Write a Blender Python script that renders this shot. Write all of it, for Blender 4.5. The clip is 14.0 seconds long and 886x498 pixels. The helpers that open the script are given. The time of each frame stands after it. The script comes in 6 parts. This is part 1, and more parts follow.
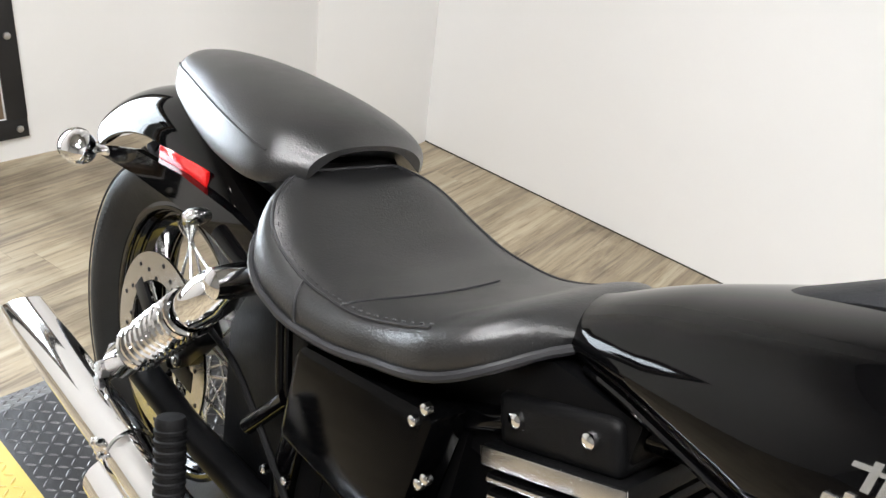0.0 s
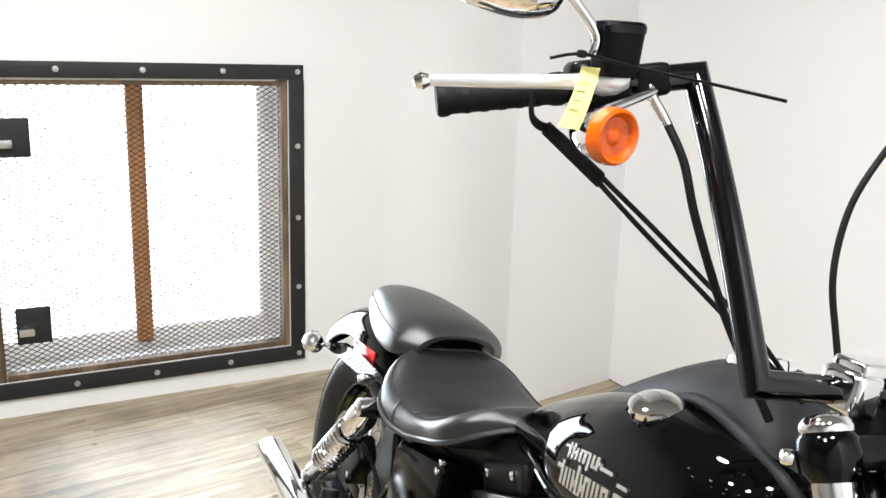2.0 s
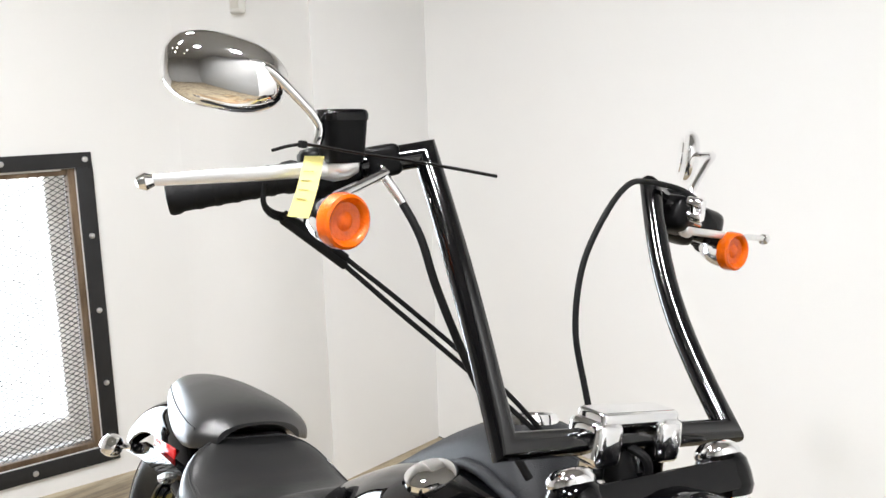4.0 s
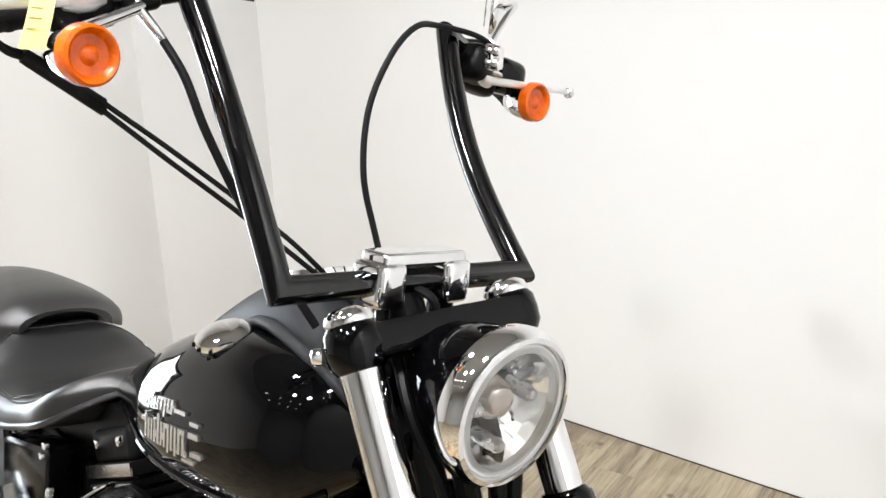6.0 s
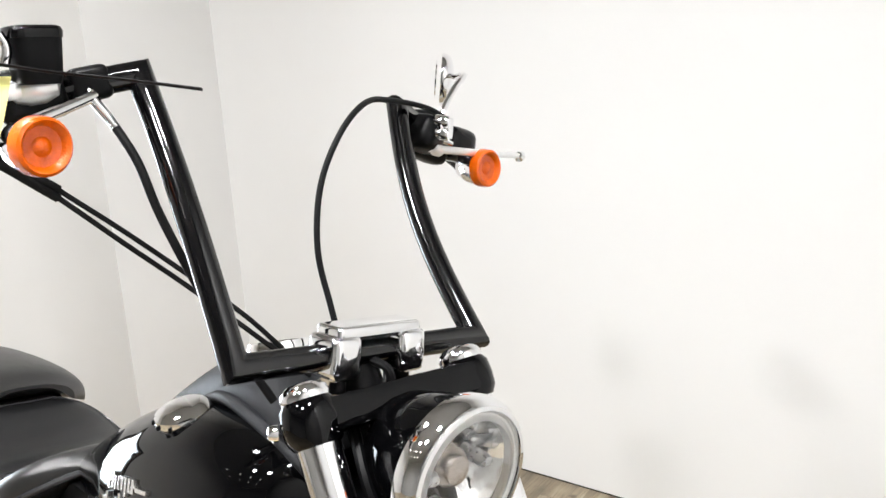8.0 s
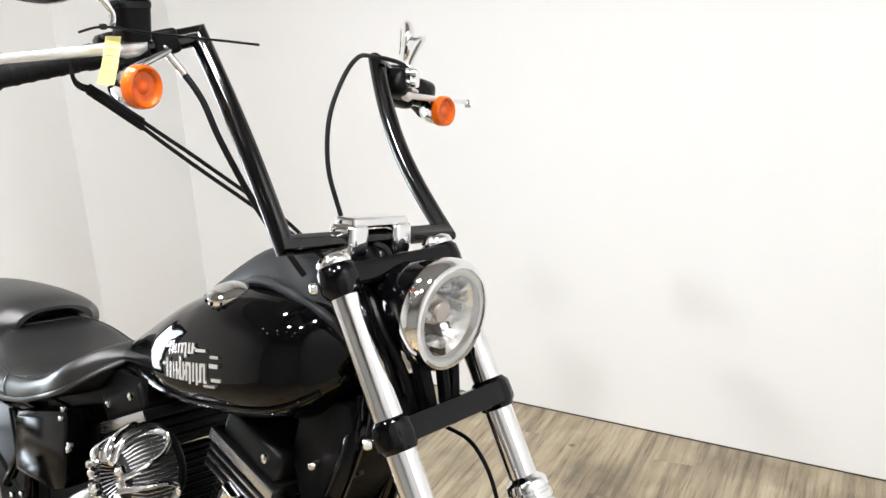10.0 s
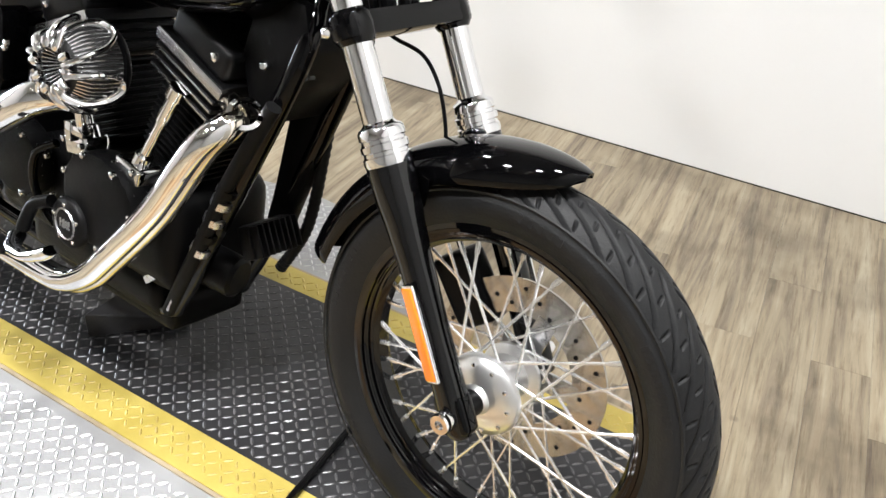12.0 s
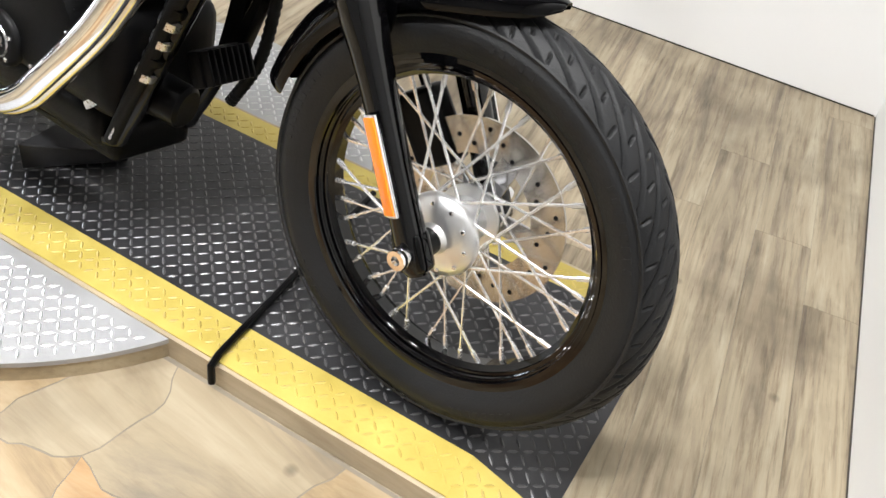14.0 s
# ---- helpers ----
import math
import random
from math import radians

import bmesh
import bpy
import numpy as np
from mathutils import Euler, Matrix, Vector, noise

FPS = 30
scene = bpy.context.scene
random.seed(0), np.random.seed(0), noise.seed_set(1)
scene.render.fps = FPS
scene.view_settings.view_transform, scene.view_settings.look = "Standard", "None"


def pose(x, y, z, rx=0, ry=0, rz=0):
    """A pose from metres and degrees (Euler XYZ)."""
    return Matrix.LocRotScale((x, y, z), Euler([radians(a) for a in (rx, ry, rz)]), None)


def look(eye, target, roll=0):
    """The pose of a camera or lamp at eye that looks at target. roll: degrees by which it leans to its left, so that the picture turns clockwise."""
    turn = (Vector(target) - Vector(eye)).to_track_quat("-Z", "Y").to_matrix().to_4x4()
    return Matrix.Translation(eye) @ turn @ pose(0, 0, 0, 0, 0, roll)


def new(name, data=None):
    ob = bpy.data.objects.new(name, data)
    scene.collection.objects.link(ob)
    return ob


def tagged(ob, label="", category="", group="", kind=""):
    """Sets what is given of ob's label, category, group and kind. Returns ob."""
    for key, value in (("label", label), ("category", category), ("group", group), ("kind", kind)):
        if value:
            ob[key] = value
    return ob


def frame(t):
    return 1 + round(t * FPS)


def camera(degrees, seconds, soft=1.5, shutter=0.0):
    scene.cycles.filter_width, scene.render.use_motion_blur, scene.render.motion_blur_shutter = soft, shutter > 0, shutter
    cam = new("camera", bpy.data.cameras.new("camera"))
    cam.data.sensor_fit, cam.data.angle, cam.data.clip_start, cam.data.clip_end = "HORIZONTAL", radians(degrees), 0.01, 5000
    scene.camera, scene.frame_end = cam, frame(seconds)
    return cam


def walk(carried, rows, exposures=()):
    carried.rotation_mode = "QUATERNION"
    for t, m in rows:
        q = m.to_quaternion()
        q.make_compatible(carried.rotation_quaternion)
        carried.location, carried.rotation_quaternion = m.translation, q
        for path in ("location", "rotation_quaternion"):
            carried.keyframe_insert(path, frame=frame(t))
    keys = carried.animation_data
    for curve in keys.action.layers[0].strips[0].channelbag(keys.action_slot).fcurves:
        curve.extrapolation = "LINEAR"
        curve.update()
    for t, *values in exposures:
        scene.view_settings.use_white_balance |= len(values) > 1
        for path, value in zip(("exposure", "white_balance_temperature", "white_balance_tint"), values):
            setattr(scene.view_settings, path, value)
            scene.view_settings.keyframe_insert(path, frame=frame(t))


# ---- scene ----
cam = camera(53.8, 14.0)
PATH = [
    (0, (1.07, -0.444, 1.176), (-0.2, 0.745, 0.189), 6.8),
    (0.2, (1.119, -0.502, 1.194), (-0.279, 0.618, 0.304), 4.5),
    (0.5, (1.245, -0.584, 1.239), (-0.243, 0.473, 0.422), 2.7),
    (0.7, (1.334, -0.616, 1.267), (-0.185, 0.455, 0.527), 2.1),
    (0.9, (1.436, -0.62, 1.27), (-0.152, 0.367, 0.561), 1.8),
    (1, (1.491, -0.608, 1.259), (-0.142, 0.319, 0.57), 0.9),
    (1.2, (1.617, -0.582, 1.255), (-0.042, 0.293, 0.56), 2.4),
    (1.5, (1.75, -0.538, 1.287), (0.036, 0.252, 0.623), 2.3),
    (1.7, (1.8, -0.534, 1.309), (0.036, 0.222, 0.747), 1.1),
    (2, (1.82, -0.535, 1.335), (0.022, 0.209, 0.872), 1.8),
    (2.5, (1.818, -0.532, 1.378), (0.004, 0.256, 1.083), 0.7),
    (3, (1.835, -0.51, 1.389), (0.071, 0.405, 1.163), 0.1),
    (3.5, (1.854, -0.477, 1.384), (0.155, 0.553, 1.151), -1.6),
    (4, (1.862, -0.454, 1.36), (0.215, 0.633, 1.033), -1.9),
    (4.2, (1.864, -0.449, 1.348), (0.236, 0.653, 0.981), -2.1),
    (6.5, (1.901, -0.361, 1.29), (0.514, 0.966, 0.726), -2.6),
    (7, (1.906, -0.353, 1.295), (0.53, 1.001, 0.77), -2.8),
    (7.5, (1.903, -0.352, 1.313), (0.505, 1.004, 0.858), -3.3),
    (10, (2.108, -0.682, 1.319), (0.854, 0.785, 0.794), -3.9),
    (10.5, (2.127, -0.74, 1.281), (0.938, 0.708, 0.581), -1.5),
    (11, (2.129, -0.759, 1.238), (1.006, 0.666, 0.396), 0.6),
    (11.5, (2.131, -0.762, 1.2), (1.078, 0.644, 0.244), 2.3),
    (12, (2.129, -0.77, 1.162), (1.148, 0.612, 0.1), 4.1),
    (12.5, (2.13, -0.777, 1.13), (1.217, 0.585, -0.015), 5.8),
    (13, (2.134, -0.787, 1.098), (1.295, 0.561, -0.119), 7.9),
    (13.5, (2.126, -0.788, 1.064), (1.37, 0.534, -0.232), 9.3),
    (14, (2.113, -0.787, 1.093), (1.359, 0.559, -0.179), 10.5),
]
walk(cam, [(t, look(eye, target, roll)) for t, eye, target, roll in PATH])

# ---- world, light ----
world = bpy.data.worlds.new("world")
scene.world = world
world.use_nodes = True
wn = world.node_tree
sky = wn.nodes.new("ShaderNodeTexSky")
sky.sky_type = "NISHITA"
sky.sun_disc = False
sky.sun_elevation = radians(38)
sky.sun_rotation = radians(200)
wn.links.new(sky.outputs[0], wn.nodes["Background"].inputs[0])
wn.nodes["Background"].inputs[1].default_value = 0.15
sun = new("sun", bpy.data.lights.new("sun", "SUN"))
sun.data.energy = 3.0
sun.data.angle = radians(0.5)
sun.data.color = (1.0, 0.95, 0.88)
sun.rotation_euler = (radians(52), 0, radians(110))
scene.view_settings.exposure = 0.09


# ---- materials ----
def mat(name, col, rough=0.5, metal=0.0, var=0.12, scale=8.0, bump=0.0, bscale=120.0, coat=0.0, col2=None, trans=0.0, ior=1.45, emit=0.0, spec=0.5, rvar=0.12):
    m = bpy.data.materials.new(name)
    m.use_nodes = True
    nt = m.node_tree
    p = nt.nodes["Principled BSDF"]
    tc = nt.nodes.new("ShaderNodeTexCoord")
    n1 = nt.nodes.new("ShaderNodeTexNoise")
    n1.inputs["Scale"].default_value = scale
    n1.inputs["Detail"].default_value = 6
    nt.links.new(tc.outputs["Object"], n1.inputs["Vector"])
    ramp = nt.nodes.new("ShaderNodeMix")
    ramp.data_type = "RGBA"
    a = [max(0, c * (1 - var)) for c in col]
    b = list(col2) if col2 else [min(1, c * (1 + var)) for c in col]
    ramp.inputs[6].default_value = (*a, 1)
    ramp.inputs[7].default_value = (*b, 1)
    nt.links.new(n1.outputs[0], ramp.inputs[0])
    nt.links.new(ramp.outputs[2], p.inputs["Base Color"])
    p.inputs["Metallic"].default_value = metal
    p.inputs["Specular IOR Level"].default_value = spec
    p.inputs["Coat Weight"].default_value = coat
    p.inputs["Coat Roughness"].default_value = 0.03
    p.inputs["Transmission Weight"].default_value = trans
    p.inputs["IOR"].default_value = ior
    mr = nt.nodes.new("ShaderNodeMapRange")
    mr.inputs[3].default_value = max(0.0, rough * (1 - rvar))
    mr.inputs[4].default_value = min(1.0, rough * (1 + rvar))
    n3 = nt.nodes.new("ShaderNodeTexNoise")
    n3.inputs["Scale"].default_value = scale * 5
    nt.links.new(tc.outputs["Object"], n3.inputs["Vector"])
    nt.links.new(n3.outputs[0], mr.inputs[0])
    nt.links.new(mr.outputs[0], p.inputs["Roughness"])
    if bump:
        n2 = nt.nodes.new("ShaderNodeTexNoise")
        n2.inputs["Scale"].default_value = bscale
        n2.inputs["Detail"].default_value = 4
        nt.links.new(tc.outputs["Object"], n2.inputs["Vector"])
        bp = nt.nodes.new("ShaderNodeBump")
        bp.inputs["Strength"].default_value = bump
        bp.inputs["Distance"].default_value = 0.002
        nt.links.new(n2.outputs[0], bp.inputs["Height"])
        nt.links.new(bp.outputs[0], p.inputs["Normal"])
    if emit:
        p.inputs["Emission Color"].default_value = (*col, 1)
        p.inputs["Emission Strength"].default_value = emit
    return m


# slow tone changes put the walls' uneven lamplight into the paint
M_WALL = mat("wall_paint", (0.79, 0.785, 0.775), 0.62, var=0.045, scale=1.1, bump=0.12, bscale=90, spec=0.3)
M_COLUMN = mat("column_paint", (0.79, 0.785, 0.775), 0.62, var=0.045, scale=1.1, bump=0.12, bscale=90, spec=0.3)
# greyed so the ceiling adds little bounce and reflection
M_CEIL = mat("dimmed_ceiling", (0.30, 0.297, 0.29), 0.85, var=0.05, scale=2)
M_CHROME = mat("chrome", (0.86, 0.86, 0.87), 0.045, 1.0, var=0.03, scale=30)
M_SATIN = mat("satin_alloy", (0.62, 0.62, 0.63), 0.28, 1.0, var=0.08, scale=40)
M_STEEL = mat("brushed_steel", (0.56, 0.56, 0.57), 0.26, 1.0, var=0.1, scale=60)
M_GLOSS = mat("gloss_black", (0.001, 0.001, 0.0012), 0.035, var=0.2, scale=12, spec=0.30)
M_BAR = mat("bar_black", (0.0015, 0.0015, 0.0018), 0.07, var=0.2, scale=14, spec=0.6)
M_BLACK = mat("satin_black", (0.0022, 0.0022, 0.0025), 0.36, var=0.25, scale=30, bump=0.1, bscale=300, spec=0.14)
M_WRINKLE = mat("wrinkle_black", (0.0030, 0.0030, 0.0033), 0.45, var=0.2, scale=60, bump=0.25, bscale=700, spec=0.20)
M_RUBBER = mat("rubber", (0.005, 0.005, 0.0054), 0.6, var=0.25, scale=18, bump=0.25, bscale=350, spec=0.18)
M_TYRE = mat("tyre_rubber", (0.0115, 0.0118, 0.0125), 0.52, var=0.35, scale=9, bump=0.35, bscale=260, spec=0.30)
M_LEATHER = mat("seat_leather", (0.0085, 0.0085, 0.0090), 0.33, var=0.25, scale=10, bump=0.3, bscale=420, spec=1.0, rvar=0.12)
M_PIPING = mat("seat_piping", (0.02, 0.02, 0.022), 0.3, var=0.2, scale=30)
M_THREAD = mat("seat_thread", (0.05, 0.05, 0.052), 0.6, var=0.2, scale=200)
M_CONSOLE = mat("console_black", (0.018, 0.0187, 0.021), 0.48, var=0.15, scale=20, bump=0.4, bscale=600, spec=0.22)
# fine colour mottle puts the lens's sparkle into its base colour
M_AMBER = mat("amber_lens", (1.0, 0.125, 0.0005), 0.05, var=0.40, scale=140, coat=0.3, trans=0.28, bump=0.4, bscale=380)
M_AMBER_REFL = mat("amber_reflector", (0.95, 0.24, 0.01), 0.2, var=0.1, scale=60, coat=0.5)
M_RED = mat("red_reflector", (0.62, 0.012, 0.012), 0.15, var=0.15, scale=60, coat=0.6)
M_TAG = mat("yellow_paper", (0.88, 0.82, 0.30), 0.6, var=0.06, scale=60)
M_SILVER = mat("emblem_silver", (0.66, 0.65, 0.63), 0.24, 0.9, var=0.1, scale=80)
M_DISC = mat("disc_steel", (0.50, 0.48, 0.45), 0.24, 1.0, var=0.1, scale=90)
M_HEATED = mat("blued_chrome", (0.72, 0.62, 0.42), 0.09, 1.0, var=0.15, scale=14, col2=(0.84, 0.82, 0.80))
M_CASE = mat("engine_black", (0.0016, 0.0016, 0.0018), 0.42, var=0.2, scale=40, bump=0.3, bscale=800, spec=0.13)
M_HUB = mat("hub_alloy", (0.84, 0.84, 0.84), 0.30, 0.92, var=0.08, scale=60)
M_SPOKE = mat("spoke_steel", (0.90, 0.90, 0.90), 0.26, 0.8, var=0.05, scale=60)
M_RING = mat("lens_ring", (0.86, 0.86, 0.85), 0.3, var=0.05, scale=60)
M_BOWL = mat("lamp_bowl", (0.95, 0.95, 0.94), 0.16, 1.0, var=0.03, scale=60)
M_SHIELD = mat("bulb_shield_metal", (0.56, 0.50, 0.46), 0.25, 1.0, var=0.05, scale=60)
M_LEVER = mat("lever_alloy", (0.78, 0.78, 0.78), 0.30, 0.85, var=0.05, scale=60)
M_COVER = mat("side_cover_black", (0.0012, 0.0012, 0.0014), 0.12, var=0.2, scale=12, spec=0.10)
M_FINEDGE = mat("machined_fin", (0.55, 0.55, 0.56), 0.25, 1.0, var=0.1, scale=80)


def glass_mat(name, tint=(1, 1, 1), rough=0.0):
    m = bpy.data.materials.new(name)
    m.use_nodes = True
    p = m.node_tree.nodes["Principled BSDF"]
    p.inputs["Base Color"].default_value = (*tint, 1)
    p.inputs["Transmission Weight"].default_value = 1.0
    p.inputs["Roughness"].default_value = rough
    p.inputs["IOR"].default_value = 1.45
    return m


M_GLASS = glass_mat("clear_glass")
M_CLEARLENS = glass_mat("clear_plastic", (0.97, 0.97, 0.97), 0.02)


# ---- mesh helpers ----
def part(name, bm, material, parent=None, label="", smooth=True, angle=40):
    me = bpy.data.meshes.new(name)
    bmesh.ops.recalc_face_normals(bm, faces=bm.faces)
    if smooth:
        lim = radians(angle)
        for f in bm.faces:
            f.smooth = True
        for e in bm.edges:
            e.smooth = not (len(e.link_faces) == 2 and e.calc_face_angle(0) > lim)
    bm.to_mesh(me)
    bm.free()
    me.materials.append(material)
    ob = new(name, me)
    if parent is not None:
        ob.parent = parent
    if label:
        ob["label"] = label
    return ob


def empty(name, m=None):
    ob = new(name, None)
    ob.empty_display_size = 0.05
    if m is not None:
        ob.matrix_basis = m
    return ob


def spline(pts, n=6):
    """Catmull-Rom through the points."""
    p = [Vector(q) for q in pts]
    if len(p) < 3:
        return p
    out = []
    for i in range(len(p) - 1):
        p0, p1, p2 = p[max(i - 1, 0)], p[i], p[i + 1]
        p3 = p[min(i + 2, len(p) - 1)]
        for k in range(n):
            t = k / n
            out.append(0.5 * ((2 * p1) + (p2 - p0) * t + (2 * p0 - 5 * p1 + 4 * p2 - p3) * t * t + (3 * p1 - p0 - 3 * p2 + p3) * t ** 3))
    out.append(p[-1])
    return out


def tube(pts, r, seg=12, bm=None, cap=True, flat=None):
    """Sweeps a ring of radius r (or radii) along the points."""
    bm = bm or bmesh.new()
    p = [Vector(q) for q in pts]
    rad = list(r) if isinstance(r, (list, tuple)) else [r] * len(p)
    if len(rad) != len(p):
        src = np.linspace(0, 1, len(rad))
        rad = list(np.interp(np.linspace(0, 1, len(p)), src, rad))
    d0 = (p[1] - p[0]).normalized()
    up = Vector((0, 0, 1)) if abs(d0.z) < 0.9 else Vector((0, 1, 0))
    n = (up - d0 * up.dot(d0)).normalized()
    rings = []
    for i, q in enumerate(p):
        if i == 0:
            d = d0
            k = 1.0
        elif i == len(p) - 1:
            d = (p[i] - p[i - 1]).normalized()
            k = 1.0
        else:
            a, b = (p[i] - p[i - 1]).normalized(), (p[i + 1] - p[i]).normalized()
            d = (a + b).normalized()
            k = 1.0 / max(0.5, a.dot(d))
        n = (n - d * n.dot(d)).normalized()
        side = d.cross(n)
        # widen mitred corners
        if 0 < i < len(p) - 1 and k > 1.001:
            bend = (b - a)
            bend = (bend - d * bend.dot(d)).normalized()
        else:
            bend = None
        ring = []
        for s in range(seg):
            t = 2 * math.pi * s / seg
            o = (n * math.cos(t) + side * math.sin(t)) * rad[i]
            if flat:
                o = n * math.cos(t) * rad[i] * flat[0] + side * math.sin(t) * rad[i] * flat[1]
            if bend is not None:
                o += bend * (o.dot(bend)) * (k - 1)
            ring.append(bm.verts.new(q + o))
        rings.append(ring)
    for a, b in zip(rings, rings[1:]):
        for s in range(seg):
            bm.faces.new((a[s], a[(s + 1) % seg], b[(s + 1) % seg], b[s]))
    if cap:
        bm.faces.new(rings[0][::-1])
        bm.faces.new(rings[-1])
    return bm


def frame_of(axis):
    a = Vector(axis).normalized()
    up = Vector((0, 0, 1)) if abs(a.z) < 0.95 else Vector((1, 0, 0))
    u = up.cross(a).normalized()
    return u, a.cross(u), a


def lathe(profile, origin, axis, seg=32, bm=None, arc=None):
    """Turns (radius, height along axis) round the axis. Radius 0 closes it."""
    bm = bm or bmesh.new()
    u, v, a = frame_of(axis)
    o = Vector(origin)
    lo, hi = arc or (0, 2 * math.pi)
    full = arc is None
    cnt = seg if full else seg + 1
    rows = []
    for r, h in profile:
        if r < 1e-6:
            rows.append([bm.verts.new(o + a * h)])
        else:
            rows.append([bm.verts.new(o + a * h + (u * math.cos(lo + (hi - lo) * s / seg) + v * math.sin(lo + (hi - lo) * s / seg)) * r) for s in range(cnt)])
    for p, q in zip(rows, rows[1:]):
        for s in range(seg):
            s2 = (s + 1) % cnt
            if len(p) == 1 and len(q) == 1:
                continue
            if len(p) == 1:
                bm.faces.new((p[0], q[s], q[s2]))
            elif len(q) == 1:
                bm.faces.new((p[s], p[s2], q[0]))
            else:
                bm.faces.new((p[s], p[s2], q[s2], q[s]))
    return bm


def loft(rings, bm=None, cap=True, closed=True):
    bm = bm or bmesh.new()
    vs = [[bm.verts.new(q) for q in ring] for ring in rings]
    n = len(vs[0])
    for a, b in zip(vs, vs[1:]):
        for s in range(n if closed else n - 1):
            bm.faces.new((a[s], a[(s + 1) % n], b[(s + 1) % n], b[s]))
    if cap and closed:
        bm.faces.new(vs[0][::-1])
        bm.faces.new(vs[-1])
    return bm


def block(size, m=None, bev=0.004, seg=2, bm=None):
    """A bevelled box about its own middle, moved by the matrix m."""
    own = bmesh.new()
    bmesh.ops.create_cube(own, size=1.0, matrix=Matrix.Diagonal((*size, 1)))
    if bev:
        bmesh.ops.bevel(own, geom=own.edges[:], offset=min(bev, min(size) * 0.45), segments=seg, affect="EDGES", profile=0.6)
    if m is not None:
        own.transform(m)
    if bm is None:
        return own
    merge(bm, own)
    return bm


def merge(bm, other):
    me = bpy.data.meshes.new("tmp")
    other.to_mesh(me)
    other.free()
    bm.from_mesh(me)
    bpy.data.meshes.remove(me)
    return bm


def prism(outline, m, depth, bev=0.003, bm=None):
    """A plate: outline in the matrix's x, y; depth along its z."""
    own = bmesh.new()
    lo = [own.verts.new((x, y, 0)) for x, y in outline]
    f = own.faces.new(lo)
    out = bmesh.ops.extrude_face_region(own, geom=[f])
    bmesh.ops.translate(own, verts=[v for v in out["geom"] if isinstance(v, bmesh.types.BMVert)], vec=(0, 0, depth))
    if bev:
        bmesh.ops.bevel(own, geom=own.edges[:], offset=bev, segments=2, affect="EDGES", profile=0.6)
    own.transform(m)
    if bm is None:
        return own
    return merge(bm, own)


def bolt(p, axis, r=0.006, h=0.005, bm=None):
    return lathe([(0, h), (r * 0.55, h), (r * 0.9, h * 0.8), (r, h * 0.4), (r, -0.002)], p, axis, 10, bm)


# ---- room ----
FLOOR = -0.05
CEIL = 2.9


def wood_mat(name, c1, c2, c3, rough=0.42, along=(1, 0, 0), stretch=9.0, smudge=0.7, spec=0.4, grain=0.35):
    """Printed wood: streaks along one local axis, knots and smudges; a tint of its own for each plank."""
    m = bpy.data.materials.new(name)
    m.use_nodes = True
    nt = m.node_tree
    L = nt.links.new
    p = nt.nodes["Principled BSDF"]
    tc = nt.nodes.new("ShaderNodeTexCoord")
    info = nt.nodes.new("ShaderNodeObjectInfo")
    mp = nt.nodes.new("ShaderNodeMapping")
    mp.inputs["Scale"].default_value = [1.0 if a else stretch for a in along]
    mul = nt.nodes.new("ShaderNodeVectorMath")
    mul.operation = "SCALE"
    mul.inputs[0].default_value = (17.0, 9.0, 5.0)
    L(info.outputs["Random"], mul.inputs["Scale"])
    L(mul.outputs[0], mp.inputs["Location"])
    L(tc.outputs["Object"], mp.inputs["Vector"])
    n = nt.nodes.new("ShaderNodeTexNoise")
    n.inputs["Scale"].default_value = 1.35
    n.inputs["Detail"].default_value = 9
    n.inputs["Roughness"].default_value = 0.68
    n.inputs["Distortion"].default_value = 0.6
    L(mp.outputs[0], n.inputs["Vector"])
    cr = nt.nodes.new("ShaderNodeValToRGB")
    e = cr.color_ramp.elements
    e[0].position, e[0].color = 0.32, (*c1, 1)
    e[1].position, e[1].color = 0.68, (*c3, 1)
    mid = e.new(0.5)
    mid.color = (*c2, 1)
    L(n.outputs[0], cr.inputs[0])
    # smudges at a larger scale
    n2 = nt.nodes.new("ShaderNodeTexNoise")
    n2.inputs["Scale"].default_value = 3.4
    n2.inputs["Detail"].default_value = 5
    geo = nt.nodes.new("ShaderNodeNewGeometry")
    L(geo.outputs["Position"], n2.inputs["Vector"])
    mr = nt.nodes.new("ShaderNodeMapRange")
    mr.inputs[1].default_value, mr.inputs[2].default_value = 0.50, 0.74
    mr.inputs[3].default_value, mr.inputs[4].default_value = 0.0, smudge
    L(n2.outputs[0], mr.inputs[0])
    mx = nt.nodes.new("ShaderNodeMix")
    mx.data_type = "RGBA"
    mx.blend_type = "MULTIPLY"
    mx.inputs[7].default_value = (0.46, 0.44, 0.43, 1)
    L(mr.outputs[0], mx.inputs[0])
    L(cr.outputs[0], mx.inputs[6])
    # small dark knots
    vo = nt.nodes.new("ShaderNodeTexVoronoi")
    vo.inputs["Scale"].default_value = 5.5
    L(geo.outputs["Position"], vo.inputs["Vector"])
    kn = nt.nodes.new("ShaderNodeMapRange")
    kn.inputs[1].default_value, kn.inputs[2].default_value = 0.03, 0.09
    kn.inputs[3].default_value, kn.inputs[4].default_value = 0.75, 0.0
    L(vo.outputs["Distance"], kn.inputs[0])
    mk = nt.nodes.new("ShaderNodeMix")
    mk.data_type = "RGBA"
    mk.inputs[7].default_value = (c1[0] * 0.35, c1[1] * 0.32, c1[2] * 0.3, 1)
    L(kn.outputs[0], mk.inputs[0])
    L(mx.outputs[2], mk.inputs[6])
    # fine dark grain streaks
    mp2 = nt.nodes.new("ShaderNodeMapping")
    mp2.inputs["Scale"].default_value = [2.2 if a else 34.0 for a in along]
